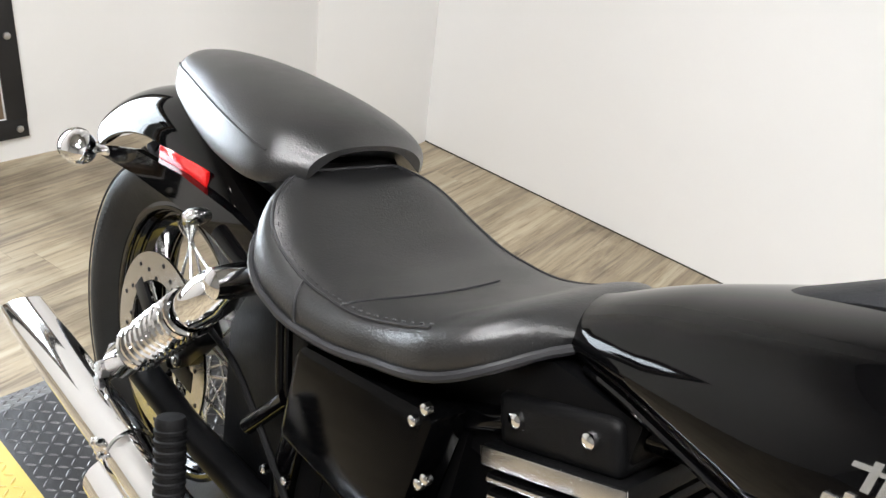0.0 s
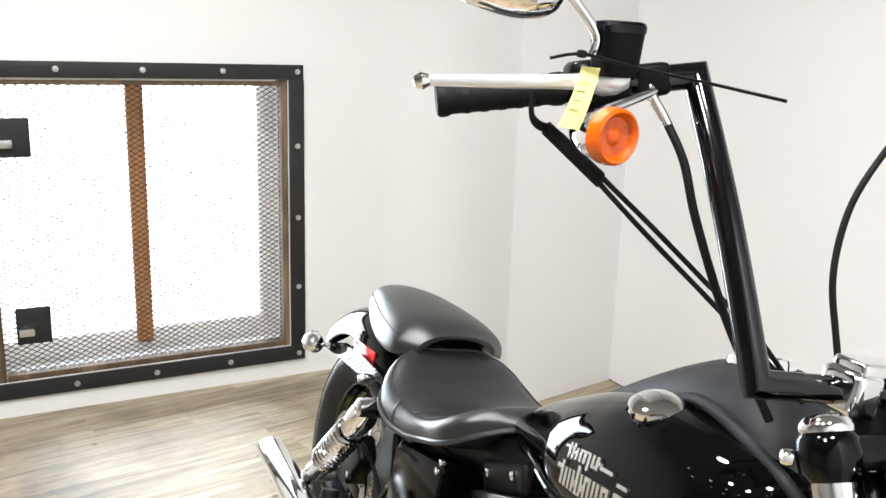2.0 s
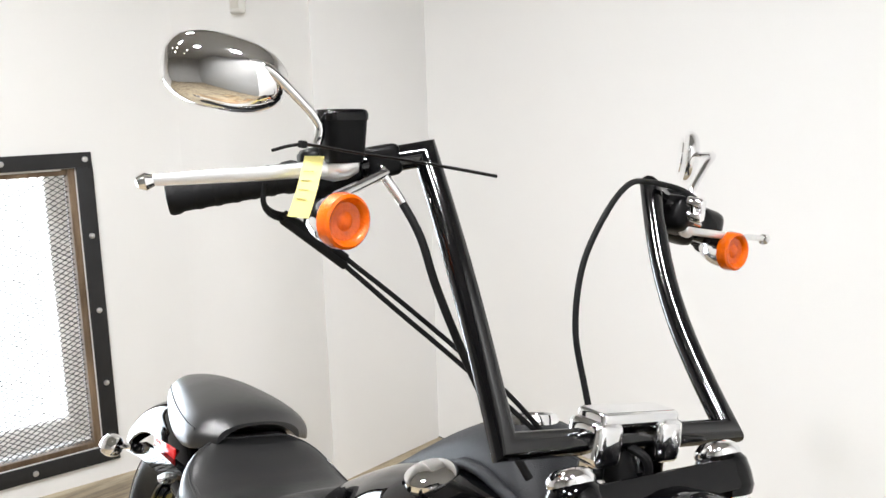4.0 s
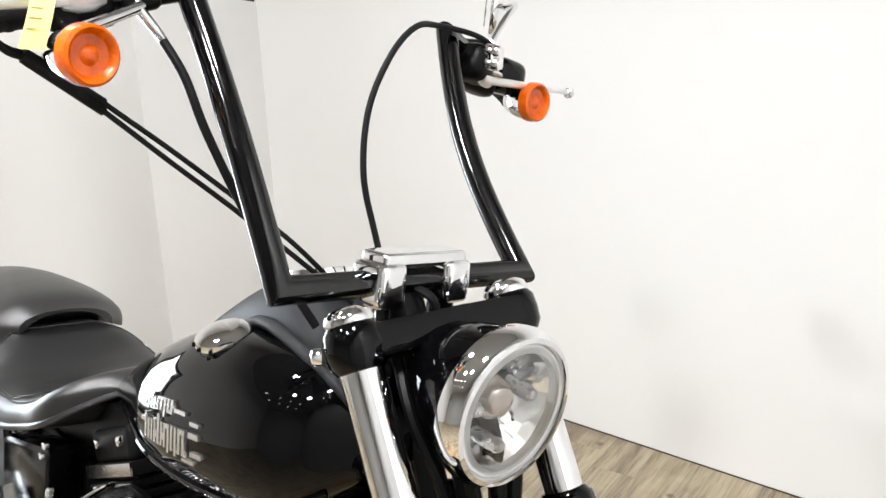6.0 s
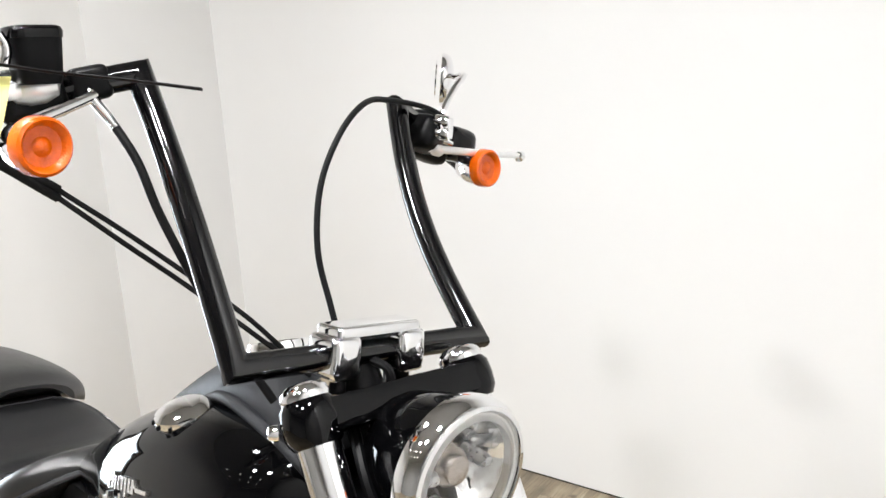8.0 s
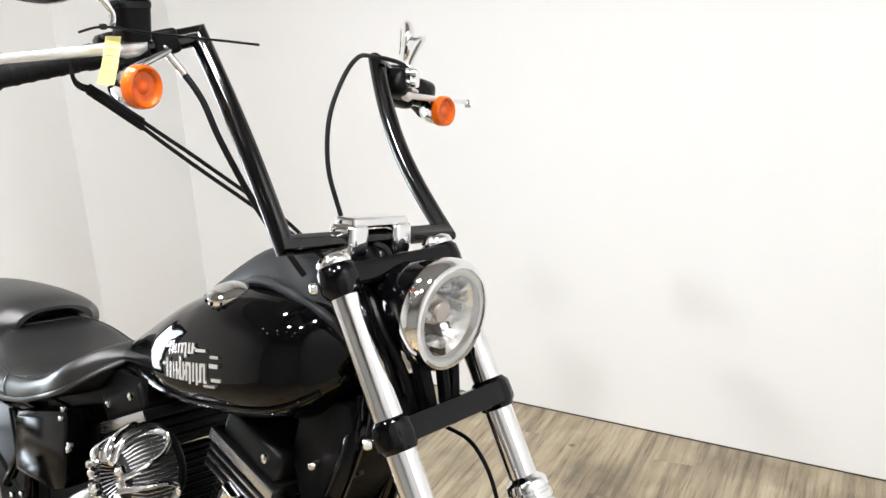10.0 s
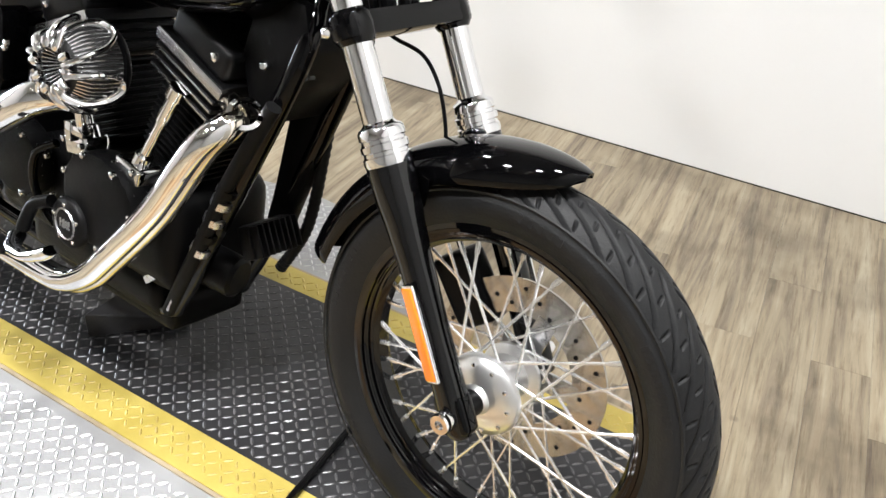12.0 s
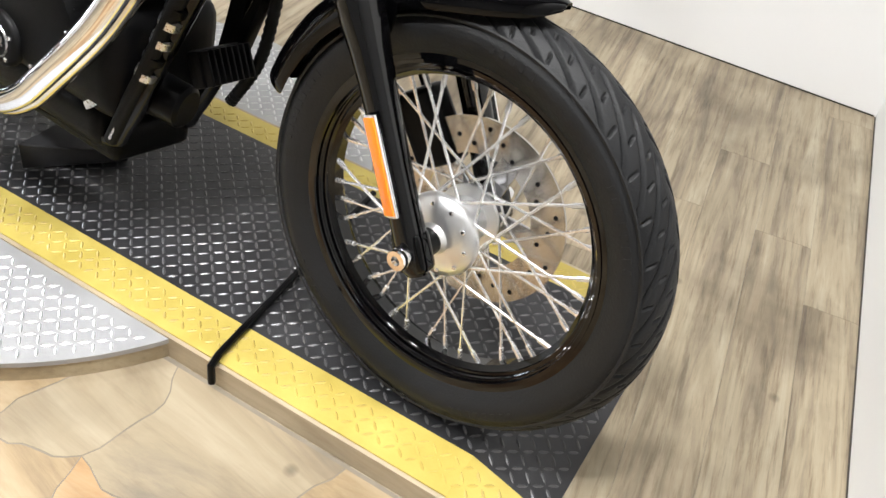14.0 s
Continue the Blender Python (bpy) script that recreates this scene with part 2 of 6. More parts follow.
    L(mul.outputs[0], mp2.inputs["Location"])
    L(tc.outputs["Object"], mp2.inputs["Vector"])
    n4 = nt.nodes.new("ShaderNodeTexNoise")
    n4.inputs["Scale"].default_value = 2.4
    n4.inputs["Detail"].default_value = 6
    n4.inputs["Roughness"].default_value = 0.7
    L(mp2.outputs[0], n4.inputs["Vector"])
    st = nt.nodes.new("ShaderNodeMapRange")
    st.inputs[1].default_value, st.inputs[2].default_value = 0.50, 0.72
    st.inputs[3].default_value, st.inputs[4].default_value = 0.0, grain
    L(n4.outputs[0], st.inputs[0])
    mg = nt.nodes.new("ShaderNodeMix")
    mg.data_type = "RGBA"
    mg.blend_type = "MULTIPLY"
    mg.inputs[7].default_value = (0.42, 0.37, 0.33, 1)
    L(st.outputs[0], mg.inputs[0])
    L(mk.outputs[2], mg.inputs[6])
    hsv = nt.nodes.new("ShaderNodeHueSaturation")
    mv = nt.nodes.new("ShaderNodeMapRange")
    mv.inputs[3].default_value, mv.inputs[4].default_value = 0.92, 1.08
    L(info.outputs["Random"], mv.inputs[0])
    L(mv.outputs[0], hsv.inputs["Value"])
    L(mg.outputs[2], hsv.inputs["Color"])
    L(hsv.outputs[0], p.inputs["Base Color"])
    p.inputs["Roughness"].default_value = rough
    p.inputs["Specular IOR Level"].default_value = spec
    bp = nt.nodes.new("ShaderNodeBump")
    bp.inputs["Strength"].default_value = 0.12
    bp.inputs["Distance"].default_value = 0.001
    L(n.outputs[0], bp.inputs["Height"])
    L(bp.outputs[0], p.inputs["Normal"])
    return m


M_PLANK = wood_mat("vinyl_plank", (0.165, 0.133, 0.100), (0.350, 0.288, 0.198), (0.462, 0.400, 0.292), 0.44, stretch=14.0, smudge=1.0, spec=0.28, grain=0.85)
M_TRIMWOOD = wood_mat("edge_wood", (0.25, 0.19, 0.12), (0.41, 0.33, 0.21), (0.52, 0.44, 0.31), 0.5, stretch=4.0)
M_OLDWOOD = wood_mat("old_wood", (0.06, 0.035, 0.02), (0.13, 0.085, 0.05), (0.24, 0.17, 0.11), 0.7, along=(0, 0, 1), stretch=8)
M_POST = wood_mat("orange_wood", (0.42, 0.16, 0.05), (0.55, 0.24, 0.09), (0.62, 0.32, 0.14), 0.6, along=(0, 0, 1), stretch=8, smudge=0.3)
M_GROUT = mat("flagstone_joint", (0.17, 0.15, 0.13), 0.8, var=0.6, scale=9, col2=(0.34, 0.29, 0.22))
M_FRAME = mat("window_iron", (0.014, 0.014, 0.015), 0.5, var=0.4, scale=14, bump=0.15, bscale=200)
M_MESH = mat("expanded_metal", (0.05, 0.048, 0.046), 0.5, 0.6, var=0.2, scale=30)
M_BOLTHEAD = mat("zinc_bolt", (0.62, 0.62, 0.63), 0.3, 1.0, var=0.1, scale=90)
# grey holds down what the unseen walls bounce and reflect
M_DARKWALL = mat("dimmed_wall_grey", (0.30, 0.297, 0.29), 0.7, var=0.1, scale=2)
M_SENSOR = mat("white_plastic", (0.74, 0.73, 0.70), 0.45, var=0.03, scale=20)
M_SUBFLOOR = mat("subfloor", (0.09, 0.075, 0.055), 0.8, var=0.2, scale=10)
M_SILL = mat("sill_paint", (0.62, 0.60, 0.56), 0.6, var=0.2, scale=6, bump=0.2, bscale=60)



def setting(name, bm, material, label, category, smooth=False):
    return tagged(part(name, bm, material, smooth=smooth), label, category, kind="structure")


def wall_slab(a, b, z0, z1, thick=0.14, holes=()):
    """An upright wall from plan point a to b, thick to its left; holes as (s0, s1, z0, z1)."""
    a, b = Vector((*a, 0)), Vector((*b, 0))
    d = (b - a).normalized()
    n = Vector((-d.y, d.x, 0))
    ln = (b - a).length
    bm = bmesh.new()
    cuts = [(0, ln, z0, z1)]
    if holes:
        h = holes[0]
        cuts = [(0, h[0], z0, z1), (h[1], ln, z0, z1), (h[0], h[1], z0, h[2]), (h[0], h[1], h[3], z1)]
    for s0, s1, q0, q1 in cuts:
        m = Matrix.Translation(a + d * (s0 + s1) / 2 + n * thick / 2 + Vector((0, 0, (q0 + q1) / 2))) @ Matrix.Rotation(math.atan2(d.y, d.x), 4, "Z")
        block((s1 - s0, thick, q1 - q0), m, bev=0, bm=bm)
    bmesh.ops.remove_doubles(bm, verts=bm.verts, dist=0.0005)
    return bm


# plan corners
LW0 = Vector((-1.507, -0.775))
LD = Vector((-0.095, 0.9955))
LN = Vector((0.9955, 0.095))            # into the room


def left_pt(s, out=0.0, z=0.0):
    q = LW0 + LD * s - LN * out
    return Vector((q.x, q.y, z))


CORNER = Vector((-1.179, 1.473))
COL = Vector((-0.983, 0.899))
RCORNER = Vector((1.985, 1.817))
RD = Vector((0.2128, -0.9771))
ND = (RCORNER - CORNER).normalized()
LEND = LW0 + LD * 2.6
LBEG = LW0 + LD * (-3.6)
RBEG = RCORNER + RD * 5.4

WIN = (-0.10, 0.985, 0.0845, 1.170)      # opening in the left wall: s0, s1, z0, z1
setting("wall_west", wall_slab(LBEG, LEND, FLOOR, CEIL, 0.16, holes=[(WIN[0] + 3.6, WIN[1] + 3.6, WIN[2], WIN[3])]), M_WALL, "off-white painted wall with a barred window opening", "wall")
setting("wall_north", wall_slab(CORNER - ND * 0.7, RCORNER + ND * 0.1, FLOOR, CEIL), M_WALL, "plain off-white painted wall with faint uneven light in its tone", "wall")
setting("wall_east", wall_slab(RCORNER, RCORNER + RD * 2.0, FLOOR, CEIL), M_WALL, "plain off-white painted side wall", "wall")
# unseen run of the same wall, darkened to dim its reflections
setting("wall_east_2", wall_slab(RCORNER + RD * 2.0, RBEG, FLOOR, CEIL), M_DARKWALL, "unseen end of the side wall, greyed to dim reflections", "wall")
colm = bmesh.new()
# its west side sweeps into the wall in a cove
CV0, CV1 = LW0 + LD * 1.40, LW0 + LD * 1.80
cove = [CV0 * (1 - q) ** 2 + CV1 * 2 * q * (1 - q) + COL * q * q for q in np.linspace(1, 0, 13)]
c4 = [CORNER + Vector((0.02, 0.06))] + cove + [CV0 - LN * 0.03, CORNER + Vector((-0.55, 0.06))]
lo = [colm.verts.new((*q, FLOOR)) for q in c4]
hi = [colm.verts.new((*q, CEIL)) for q in c4]
for k in range(len(c4)):
    k2 = (k + 1) % len(c4)
    colm.faces.new((lo[k], lo[k2], hi[k2], hi[k]))
colm.faces.new(lo[::-1])
colm.faces.new(hi)
setting("column", colm, M_COLUMN, "off-white plastered pier built out in the room's corner", "pillar", smooth=True)

# unseen wall behind the walk, greyed like the east wall's end
fa, fb = Vector((LBEG.x - 0.3, LBEG.y + 0.02)), Vector((RBEG.x + 0.3, RBEG.y))
setting("wall_south", wall_slab(fb, fa, FLOOR, CEIL, 0.16), M_DARKWALL, "unseen wall behind the walk, greyed to dim reflections", "wall")
cb = bmesh.new()
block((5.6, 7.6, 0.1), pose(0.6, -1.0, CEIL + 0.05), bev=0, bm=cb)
setting("ceiling", cb, M_CEIL, "unseen ceiling, greyed to dim its reflections", "ceiling")
fl = bmesh.new()
block((5.0, 6.7, 0.1), pose(0.42, -1.25, FLOOR - 0.058), bev=0, bm=fl)
floor = setting("floor", fl, M_SUBFLOOR, "wood-look vinyl plank floor, scuffed and smudged", "floor")

# window in the west wall: lining, wooden trim, iron frame, expanded metal, mullion, panes
win = empty("window_1")
tagged(win, "shop window behind a bolted black iron guard of expanded metal", "window", kind="structure")
WROT = Matrix.Rotation(math.atan2(LD.y, LD.x), 4, "Z")


def on_left(s, z, out=0.0):
    return Matrix.Translation(left_pt(s, out, z)) @ WROT      # x along the wall, y into the wall's back, z up


s0, s1, z0, z1 = WIN
sc, zc, ws, wz = (s0 + s1) / 2, (z0 + z1) / 2, s1 - s0, z1 - z0
for nm, s, z, sx, sz in (("frame_rail", sc, z1 + 0.03, ws + 0.12, 0.056), ("frame_rail", sc, z0 - 0.032, ws + 0.12, 0.06), ("frame_stile", s0 - 0.031, zc, 0.058, wz + 0.005), ("frame_stile", s1 + 0.032, zc, 0.06, wz + 0.005)):
    part(nm, block((sx, 0.012, sz), on_left(s, z, -0.008), bev=0.002), M_FRAME, win)
wb = bolt((0, 0, 0), (0, -1, 0), 0.011, 0.006)
bolt_ob = part("bolt", wb, M_BOLTHEAD, win)
bolt_me = bolt_ob.data
bolt_ob.matrix_basis = on_left(s1 + 0.035, z1 + 0.032, -0.0145)
spots = [(s1 + 0.034 - 0.287 * k, z1 + 0.032) for k in range(1, 5)] + [(s1 + 0.034 - 0.287 * k, z0 - 0.034) for k in range(0, 5)]
spots += [(s1 + 0.034, z1 + 0.032 - 0.288 * k) for k in range(1, 4)]
for s, z in spots:
    o = new("bolt", bolt_me)
    o.parent = win
    o.matrix_basis = on_left(s, z, -0.0145)
for s, z, sx, sz in ((s1 - 0.014, zc, 0.026, wz), (s0 + 0.014, zc, 0.026, wz), (sc, z1 - 0.012, ws - 0.06, 0.022), (sc, z0 + 0.012, ws - 0.06, 0.022)):
    part("wood_trim", block((sx, 0.05, sz), on_left(s, z, 0.026), bev=0.002), M_OLDWOOD, win, "rough dark-stained wooden trim")
part("reveal_strip", block((ws - 0.10, 0.004, 0.007), on_left(sc, z1 - 0.002, -0.003), bev=0.001), M_SILL, win, "thin white strip of bare wall")
# white reveal behind and the sill
for s, z, sx, sz, lab in ((s1 + 0.02, zc, 0.03, wz + 0.1, ""), (s0 - 0.02, zc, 0.03, wz + 0.1, ""), (sc, z1 + 0.02, ws + 0.1, 0.03, ""), (sc, z0 - 0.02, ws + 0.1, 0.03, "pale dusty window sill")):
    part("window_sill" if lab else "reveal", block((sx, 0.30, sz), on_left(s, z, 0.32), bev=0.002), M_SILL, win, lab)
part("mullion", block((0.062, 0.05, wz), on_left(0.455, zc, 0.30), bev=0.004), M_POST, win, "orange-brown wooden post")
for s in ((s0 + 0.345) / 2, (0.4 + s1) / 2):
    w = (0.345 - s0) if s < 0.2 else (s1 - 0.4)
    pane = part("pane", block((w, 0.006, wz), on_left(s, zc, 0.44), bev=0), M_GLASS, win)
    pane.visible_shadow = False
# hinge plates of the guard
for z, hx in ((0.970, 0.105), (0.297, 0.128)):
    hp = part("hinge_plate", block((0.115, 0.008, 0.135), on_left(s0 + hx, z, -0.02), bev=0.003), M_FRAME, win, "black hinge plate")
    part("latch", block((0.05, 0.02, 0.028), on_left(s0 + hx - 0.025, z - 0.02, -0.034), bev=0.004), M_BOLTHEAD, hp, "bare steel latch")
# expanded metal: diamonds of flat strands
verts, faces = [], []
dw, dh, th, dp = 0.0165, 0.0098, 0.0029, 0.003
cols, rows_n = int(ws / dw), int(wz / dh)
for i in range(cols + 1):
    for j in range(rows_n + 1):
        if (i + j) % 2:
            continue
        for sx, sz in ((1, 1), (-1, 1)):
            if not (0 <= i + sx <= cols and j + 1 <= rows_n):
                continue
            a = Vector((s0 + i * dw, 0, z0 + j * dh))
            b = Vector((s0 + (i + sx) * dw, 0, z0 + (j + 1) * dh))
            k = len(verts)
            up = Vector((0, 0, th / 2))
            for q, o in ((a - up, 0.022), (a + up, 0.022 + dp), (b + up, 0.022 + dp), (b - up, 0.022)):
                verts.append(left_pt(q.x, o, q.z))
            faces.append((k, k + 1, k + 2, k + 3))
me = bpy.data.meshes.new("expanded_metal")
me.from_pydata(verts, [], faces)
me.materials.append(M_MESH)
guard = new("expanded_metal", me)
guard.parent = win
tagged(guard, "black expanded metal grille", kind="stuff")

# daylight outside the window
M_DAY = bpy.data.materials.new("overcast_daylight")
M_DAY.use_nodes = True
nt = M_DAY.node_tree
nt.nodes.remove(nt.nodes["Principled BSDF"])
em = nt.nodes.new("ShaderNodeEmission")
em.inputs["Color"].default_value = (0.93, 0.97, 1.0, 1)
em.inputs["Strength"].default_value = 3.4
nt.links.new(em.outputs[0], nt.nodes["Material Output"].inputs["Surface"])
bd = part("backdrop", block((4.0, 0.02, 3.6), on_left(0.4, 0.9, 1.9), bev=0), M_DAY)
tagged(bd, "bright white overcast daylight outside the window", "sky", kind="structure")


al2 = bpy.data.lights.new("window_light", "AREA")
al2.shape, al2.size, al2.size_y, al2.energy, al2.color = "RECTANGLE", 0.95, 1.05, 16, (0.80, 0.90, 1.0)
al2.spread = radians(95)
alo2 = new("window_light", al2)
c = left_pt(sc, 0.17, zc)
alo2.matrix_world = look(c, c + Vector((LN.x, LN.y, 0)))

# ceiling spots; the last two cans are added to go with fill lamps
M_LAMP = mat("lamp_glow", (1.0, 0.97, 0.93), 0.5, emit=30.0)
M_CAN = mat("lamp_can", (0.75, 0.75, 0.74), 0.4, var=0.05)
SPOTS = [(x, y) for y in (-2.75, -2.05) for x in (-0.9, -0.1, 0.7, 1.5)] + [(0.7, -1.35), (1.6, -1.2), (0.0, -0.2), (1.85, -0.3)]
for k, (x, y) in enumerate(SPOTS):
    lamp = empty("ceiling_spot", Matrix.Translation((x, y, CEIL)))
    tagged(lamp, "small round white ceiling spotlight, unseen", "ceiling light", group="ceiling spots")
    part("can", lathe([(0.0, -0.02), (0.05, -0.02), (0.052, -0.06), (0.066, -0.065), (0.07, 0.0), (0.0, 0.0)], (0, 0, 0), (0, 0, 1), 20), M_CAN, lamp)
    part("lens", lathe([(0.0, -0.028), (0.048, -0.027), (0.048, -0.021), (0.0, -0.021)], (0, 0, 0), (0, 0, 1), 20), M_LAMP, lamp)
# the last two lamps are added fill, without a known source
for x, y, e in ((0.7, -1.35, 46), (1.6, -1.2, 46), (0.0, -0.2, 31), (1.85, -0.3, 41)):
    ld = bpy.data.lights.new("ceiling_area_light", "AREA")
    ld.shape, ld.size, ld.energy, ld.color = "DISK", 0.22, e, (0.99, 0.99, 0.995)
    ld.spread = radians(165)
    lo_ = new("ceiling_area_light", ld)
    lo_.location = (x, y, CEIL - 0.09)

# motion detector on the west wall beside the pier
sensor = empty("wall_sensor", pose(-1.535, 0.867, 1.790, 0, 0, 32.0))
tagged(sensor, "small white plastic motion detector on the wall", "sensor")
part("housing", block((0.062, 0.034, 0.10), pose(0, -0.018, 0), bev=0.012, seg=3), M_SENSOR, sensor)
part("lens", block((0.036, 0.008, 0.03), pose(0, -0.037, -0.018), bev=0.004), M_SILL, sensor, "frosted sensor window")
bracket = empty("wall_bracket", pose(-1.540, 0.864, 2.030, 0, 0, 33.0))
tagged(bracket, "small white bracket high on the wall", "bracket")
part("arm", tube([(0, 0, 0.02), (0.0, -0.03, 0.0), (0.01, -0.05, -0.03)], 0.006, 8), M_SENSOR, bracket)
part("plate", block((0.05, 0.006, 0.07), pose(0, -0.003, 0.03), bev=0.002), M_SENSOR, bracket)

# ---- lift platform ----
PH = radians(5.5)
PM = Matrix.Rotation(PH, 4, "Z")              # platform frame: u along the strip, v across
PI = PM.inverted()
V0, V1, YB, YB2 = -0.262, 0.352, 0.092, 0.072
U0, U1, UR = -0.40, 1.783, 1.925
M_TREAD = mat("dark_tread_plate", (0.022, 0.022, 0.024), 0.36, 0.3, var=0.4, scale=8, bump=0.2, bscale=180, col2=(0.062, 0.062, 0.066))
M_TREADTOP = mat("worn_tread_top", (0.07, 0.07, 0.073), 0.34, 0.5, var=0.5, scale=7, bump=0.1, bscale=180, col2=(0.20, 0.20, 0.205))
M_YELLOW = mat("yellow_tread_paint", (0.47, 0.345, 0.05), 0.42, var=0.3, scale=11, bump=0.15, bscale=160, col2=(0.67, 0.54, 0.15))
M_ALU = mat("aluminium_tread_plate", (0.33, 0.33, 0.335), 0.46, 0.3, var=0.15, scale=9, bump=0.15, bscale=120, col2=(0.44, 0.44, 0.44))
M_ALUTOP = mat("aluminium_lug", (0.52, 0.52, 0.52), 0.30, 0.75, var=0.2, scale=12, col2=(0.74, 0.74, 0.74))
M_YELLOWTOP = mat("worn_yellow_lug", (0.42, 0.27, 0.03), 0.40, var=0.4, scale=9, bump=0.1, bscale=160, col2=(0.66, 0.52, 0.13))
M_EDGE = wood_mat("runway_side", (0.27, 0.21, 0.14), (0.42, 0.34, 0.23), (0.52, 0.45, 0.33), 0.5, stretch=5.0, grain=0.3)


def plate(outline, z1, z0, m=PM, bev=0.0):
    return prism(outline, m @ Matrix.Translation((0, 0, z0)), z1 - z0, bev)


def lugs(inside, u_lo, u_hi, v_lo, v_hi, zf, pitch=0.0198, turn=0.0, size=(0.0105, 0.0027, 0.0016)):
    """Raised lozenges of a tread plate, turned this way and that."""
    vs, fs = [], []
    nu, nv = int((u_hi - u_lo) / pitch), int((v_hi - v_lo) / pitch)
    lx, ly, lh = size
    base = [(-lx, 0, 0), (-lx * 0.45, -ly, 0), (lx * 0.45, -ly, 0), (lx, 0, 0), (lx * 0.45, ly, 0), (-lx * 0.45, ly, 0), (-lx * 0.5, 0, lh), (lx * 0.5, 0, lh)]
    tri = [(0, 1, 6), (1, 2, 7, 6), (2, 3, 7), (3, 4, 7), (4, 5, 6, 7), (5, 0, 6)]
    for i in range(nu):
        for j in range(nv):
            u, v = u_lo + (i + 0.5) * pitch, v_lo + (j + 0.5) * pitch
            if not inside(u, v):
                continue
            a = turn + (radians(45) if (i + j) % 2 else radians(-45))
            c, s = math.cos(a), math.sin(a)
            k = len(vs)
            for x, y, z in base:
                uu, vv = u + x * c - y * s, v + x * s + y * c
                vs.append(PM @ Vector((uu, vv, zf(uu, vv) + z)))
            fs += [tuple(k + q for q in t) for t in tri]
    me = bpy.data.meshes.new("tread_pattern")
    me.from_pydata(vs, [], fs)
    for pl in me.polygons:
        pl.use_smooth = False
    return me


lift = empty("lift_platform")
tagged(lift, "low motorcycle turntable of tread plate with yellow-edged black runway", "platform")
DC, DR = Vector((0.694, 0.033, 0)), 0.633
ring = [(DC.x + DR * math.cos(t), DC.y + DR * math.sin(t)) for t in np.linspace(0, 2 * math.pi, 97)[:-1]]
part("turntable", plate(ring, -0.006, -0.016), M_ALU, lift, "bare aluminium tread plate disc", smooth=False)
part("rim", plate([(DC.x + (DR - 0.002) * math.cos(t), DC.y + (DR - 0.002) * math.sin(t)) for t in np.linspace(0, 2 * math.pi, 97)[:-1]], -0.0162, FLOOR), M_TRIMWOOD, lift, "wood-look edge of the disc", smooth=False)


def deck_z(u, v):
    if u > U1:
        return -0.046 * (u - U1) / (UR - U1)
    if u < U0:
        return -0.046 * (U0 - u) / 0.10
    return 0.0


def runway(v_a, v_b, top=0.0):
    """One lengthwise band of the runway, ramped at both ends."""
    bm = bmesh.new()
    us = [U0 - 0.10, U0, U1, UR]
    rows = []
    for u in us:
        z = deck_z(u, 0) + top
        rows.append([PM @ Vector((u, v_a, z)), PM @ Vector((u, v_b, z)), PM @ Vector((u, v_b, FLOOR + 0.0005)), PM @ Vector((u, v_a, FLOOR + 0.0005))])
    return loft(rows, bm)


part("runway", runway(V0 + YB, V1 - YB2), M_TREAD, lift, "worn black tread plate runway", smooth=False)
part("yellow_edge", runway(V0 + 0.004, V0 + YB), M_YELLOW, lift, "yellow painted tread plate edge", smooth=False)
part("yellow_edge", runway(V1 - YB2, V1 - 0.004), M_YELLOW, lift, "yellow painted tread plate edge", smooth=False)
for va, vb in ((V0 - 0.004, V0 + 0.0035), (V1 - 0.0035, V1 + 0.004)):
    part("side_strip", runway(va, vb, -0.002), M_EDGE, lift, smooth=False)
for nm, fn, material, zf in (
    ("tread_pattern", lambda u, v: V0 + YB + 0.008 < v < V1 - YB2 - 0.008, M_TREADTOP, deck_z),
    ("tread_pattern", lambda u, v: V0 + 0.014 < v < V0 + YB - 0.004 or V1 - YB2 + 0.004 < v < V1 - 0.014, M_YELLOWTOP, deck_z),
    ("tread_pattern", lambda u, v: (v < V0 - 0.012 or v > V1 + 0.012) and (u - DC.x) ** 2 + (v - DC.y) ** 2 < (DR - 0.012) ** 2, M_ALUTOP, lambda u, v: -0.006),
):
    me = lugs(fn, -0.5, 1.92, -0.56, 0.78, zf)
    me.materials.append(material)
    o = new(nm, me)
    o.parent = lift
    o["kind"] = "stuff"


# ---- motorcycle ----
LEAN_DEG = 9.3
bike = empty("motorcycle", pose(0, 0.008, 0, -LEAN_DEG, 0, 0))
tagged(bike, "black cruiser motorcycle leaning on its side stand on the tread plate", "motorcycle")
FDIR = Vector((-0.4645, 0, 0.8856))
AX = Vector((1.632, 0, 0.331))
STEER = Vector((1.2345, 0, 0.979))
MF = Matrix.Translation(STEER + Vector((0.0093, -0.0093, 0.005))) @ Matrix.Rotation(radians(2.3), 4, "X") @ Matrix.Rotation(radians(-0.5), 4, FDIR) @ Matrix.Translation(-STEER)


def front(name, bm, material, parent=None, label="", **kw):
    """A part that turns with the fork."""
    bm.transform(MF)
    return part(name, bm, material, parent or bike, label, **kw)


def forkp(d, y=0.0, off=0.0):
    """A point d up the fork from the axle, off ahead of its centre line."""
    return AX + FDIR * d + Vector((0.8856, 0, 0.4645)) * off + Vector((0, y, 0))


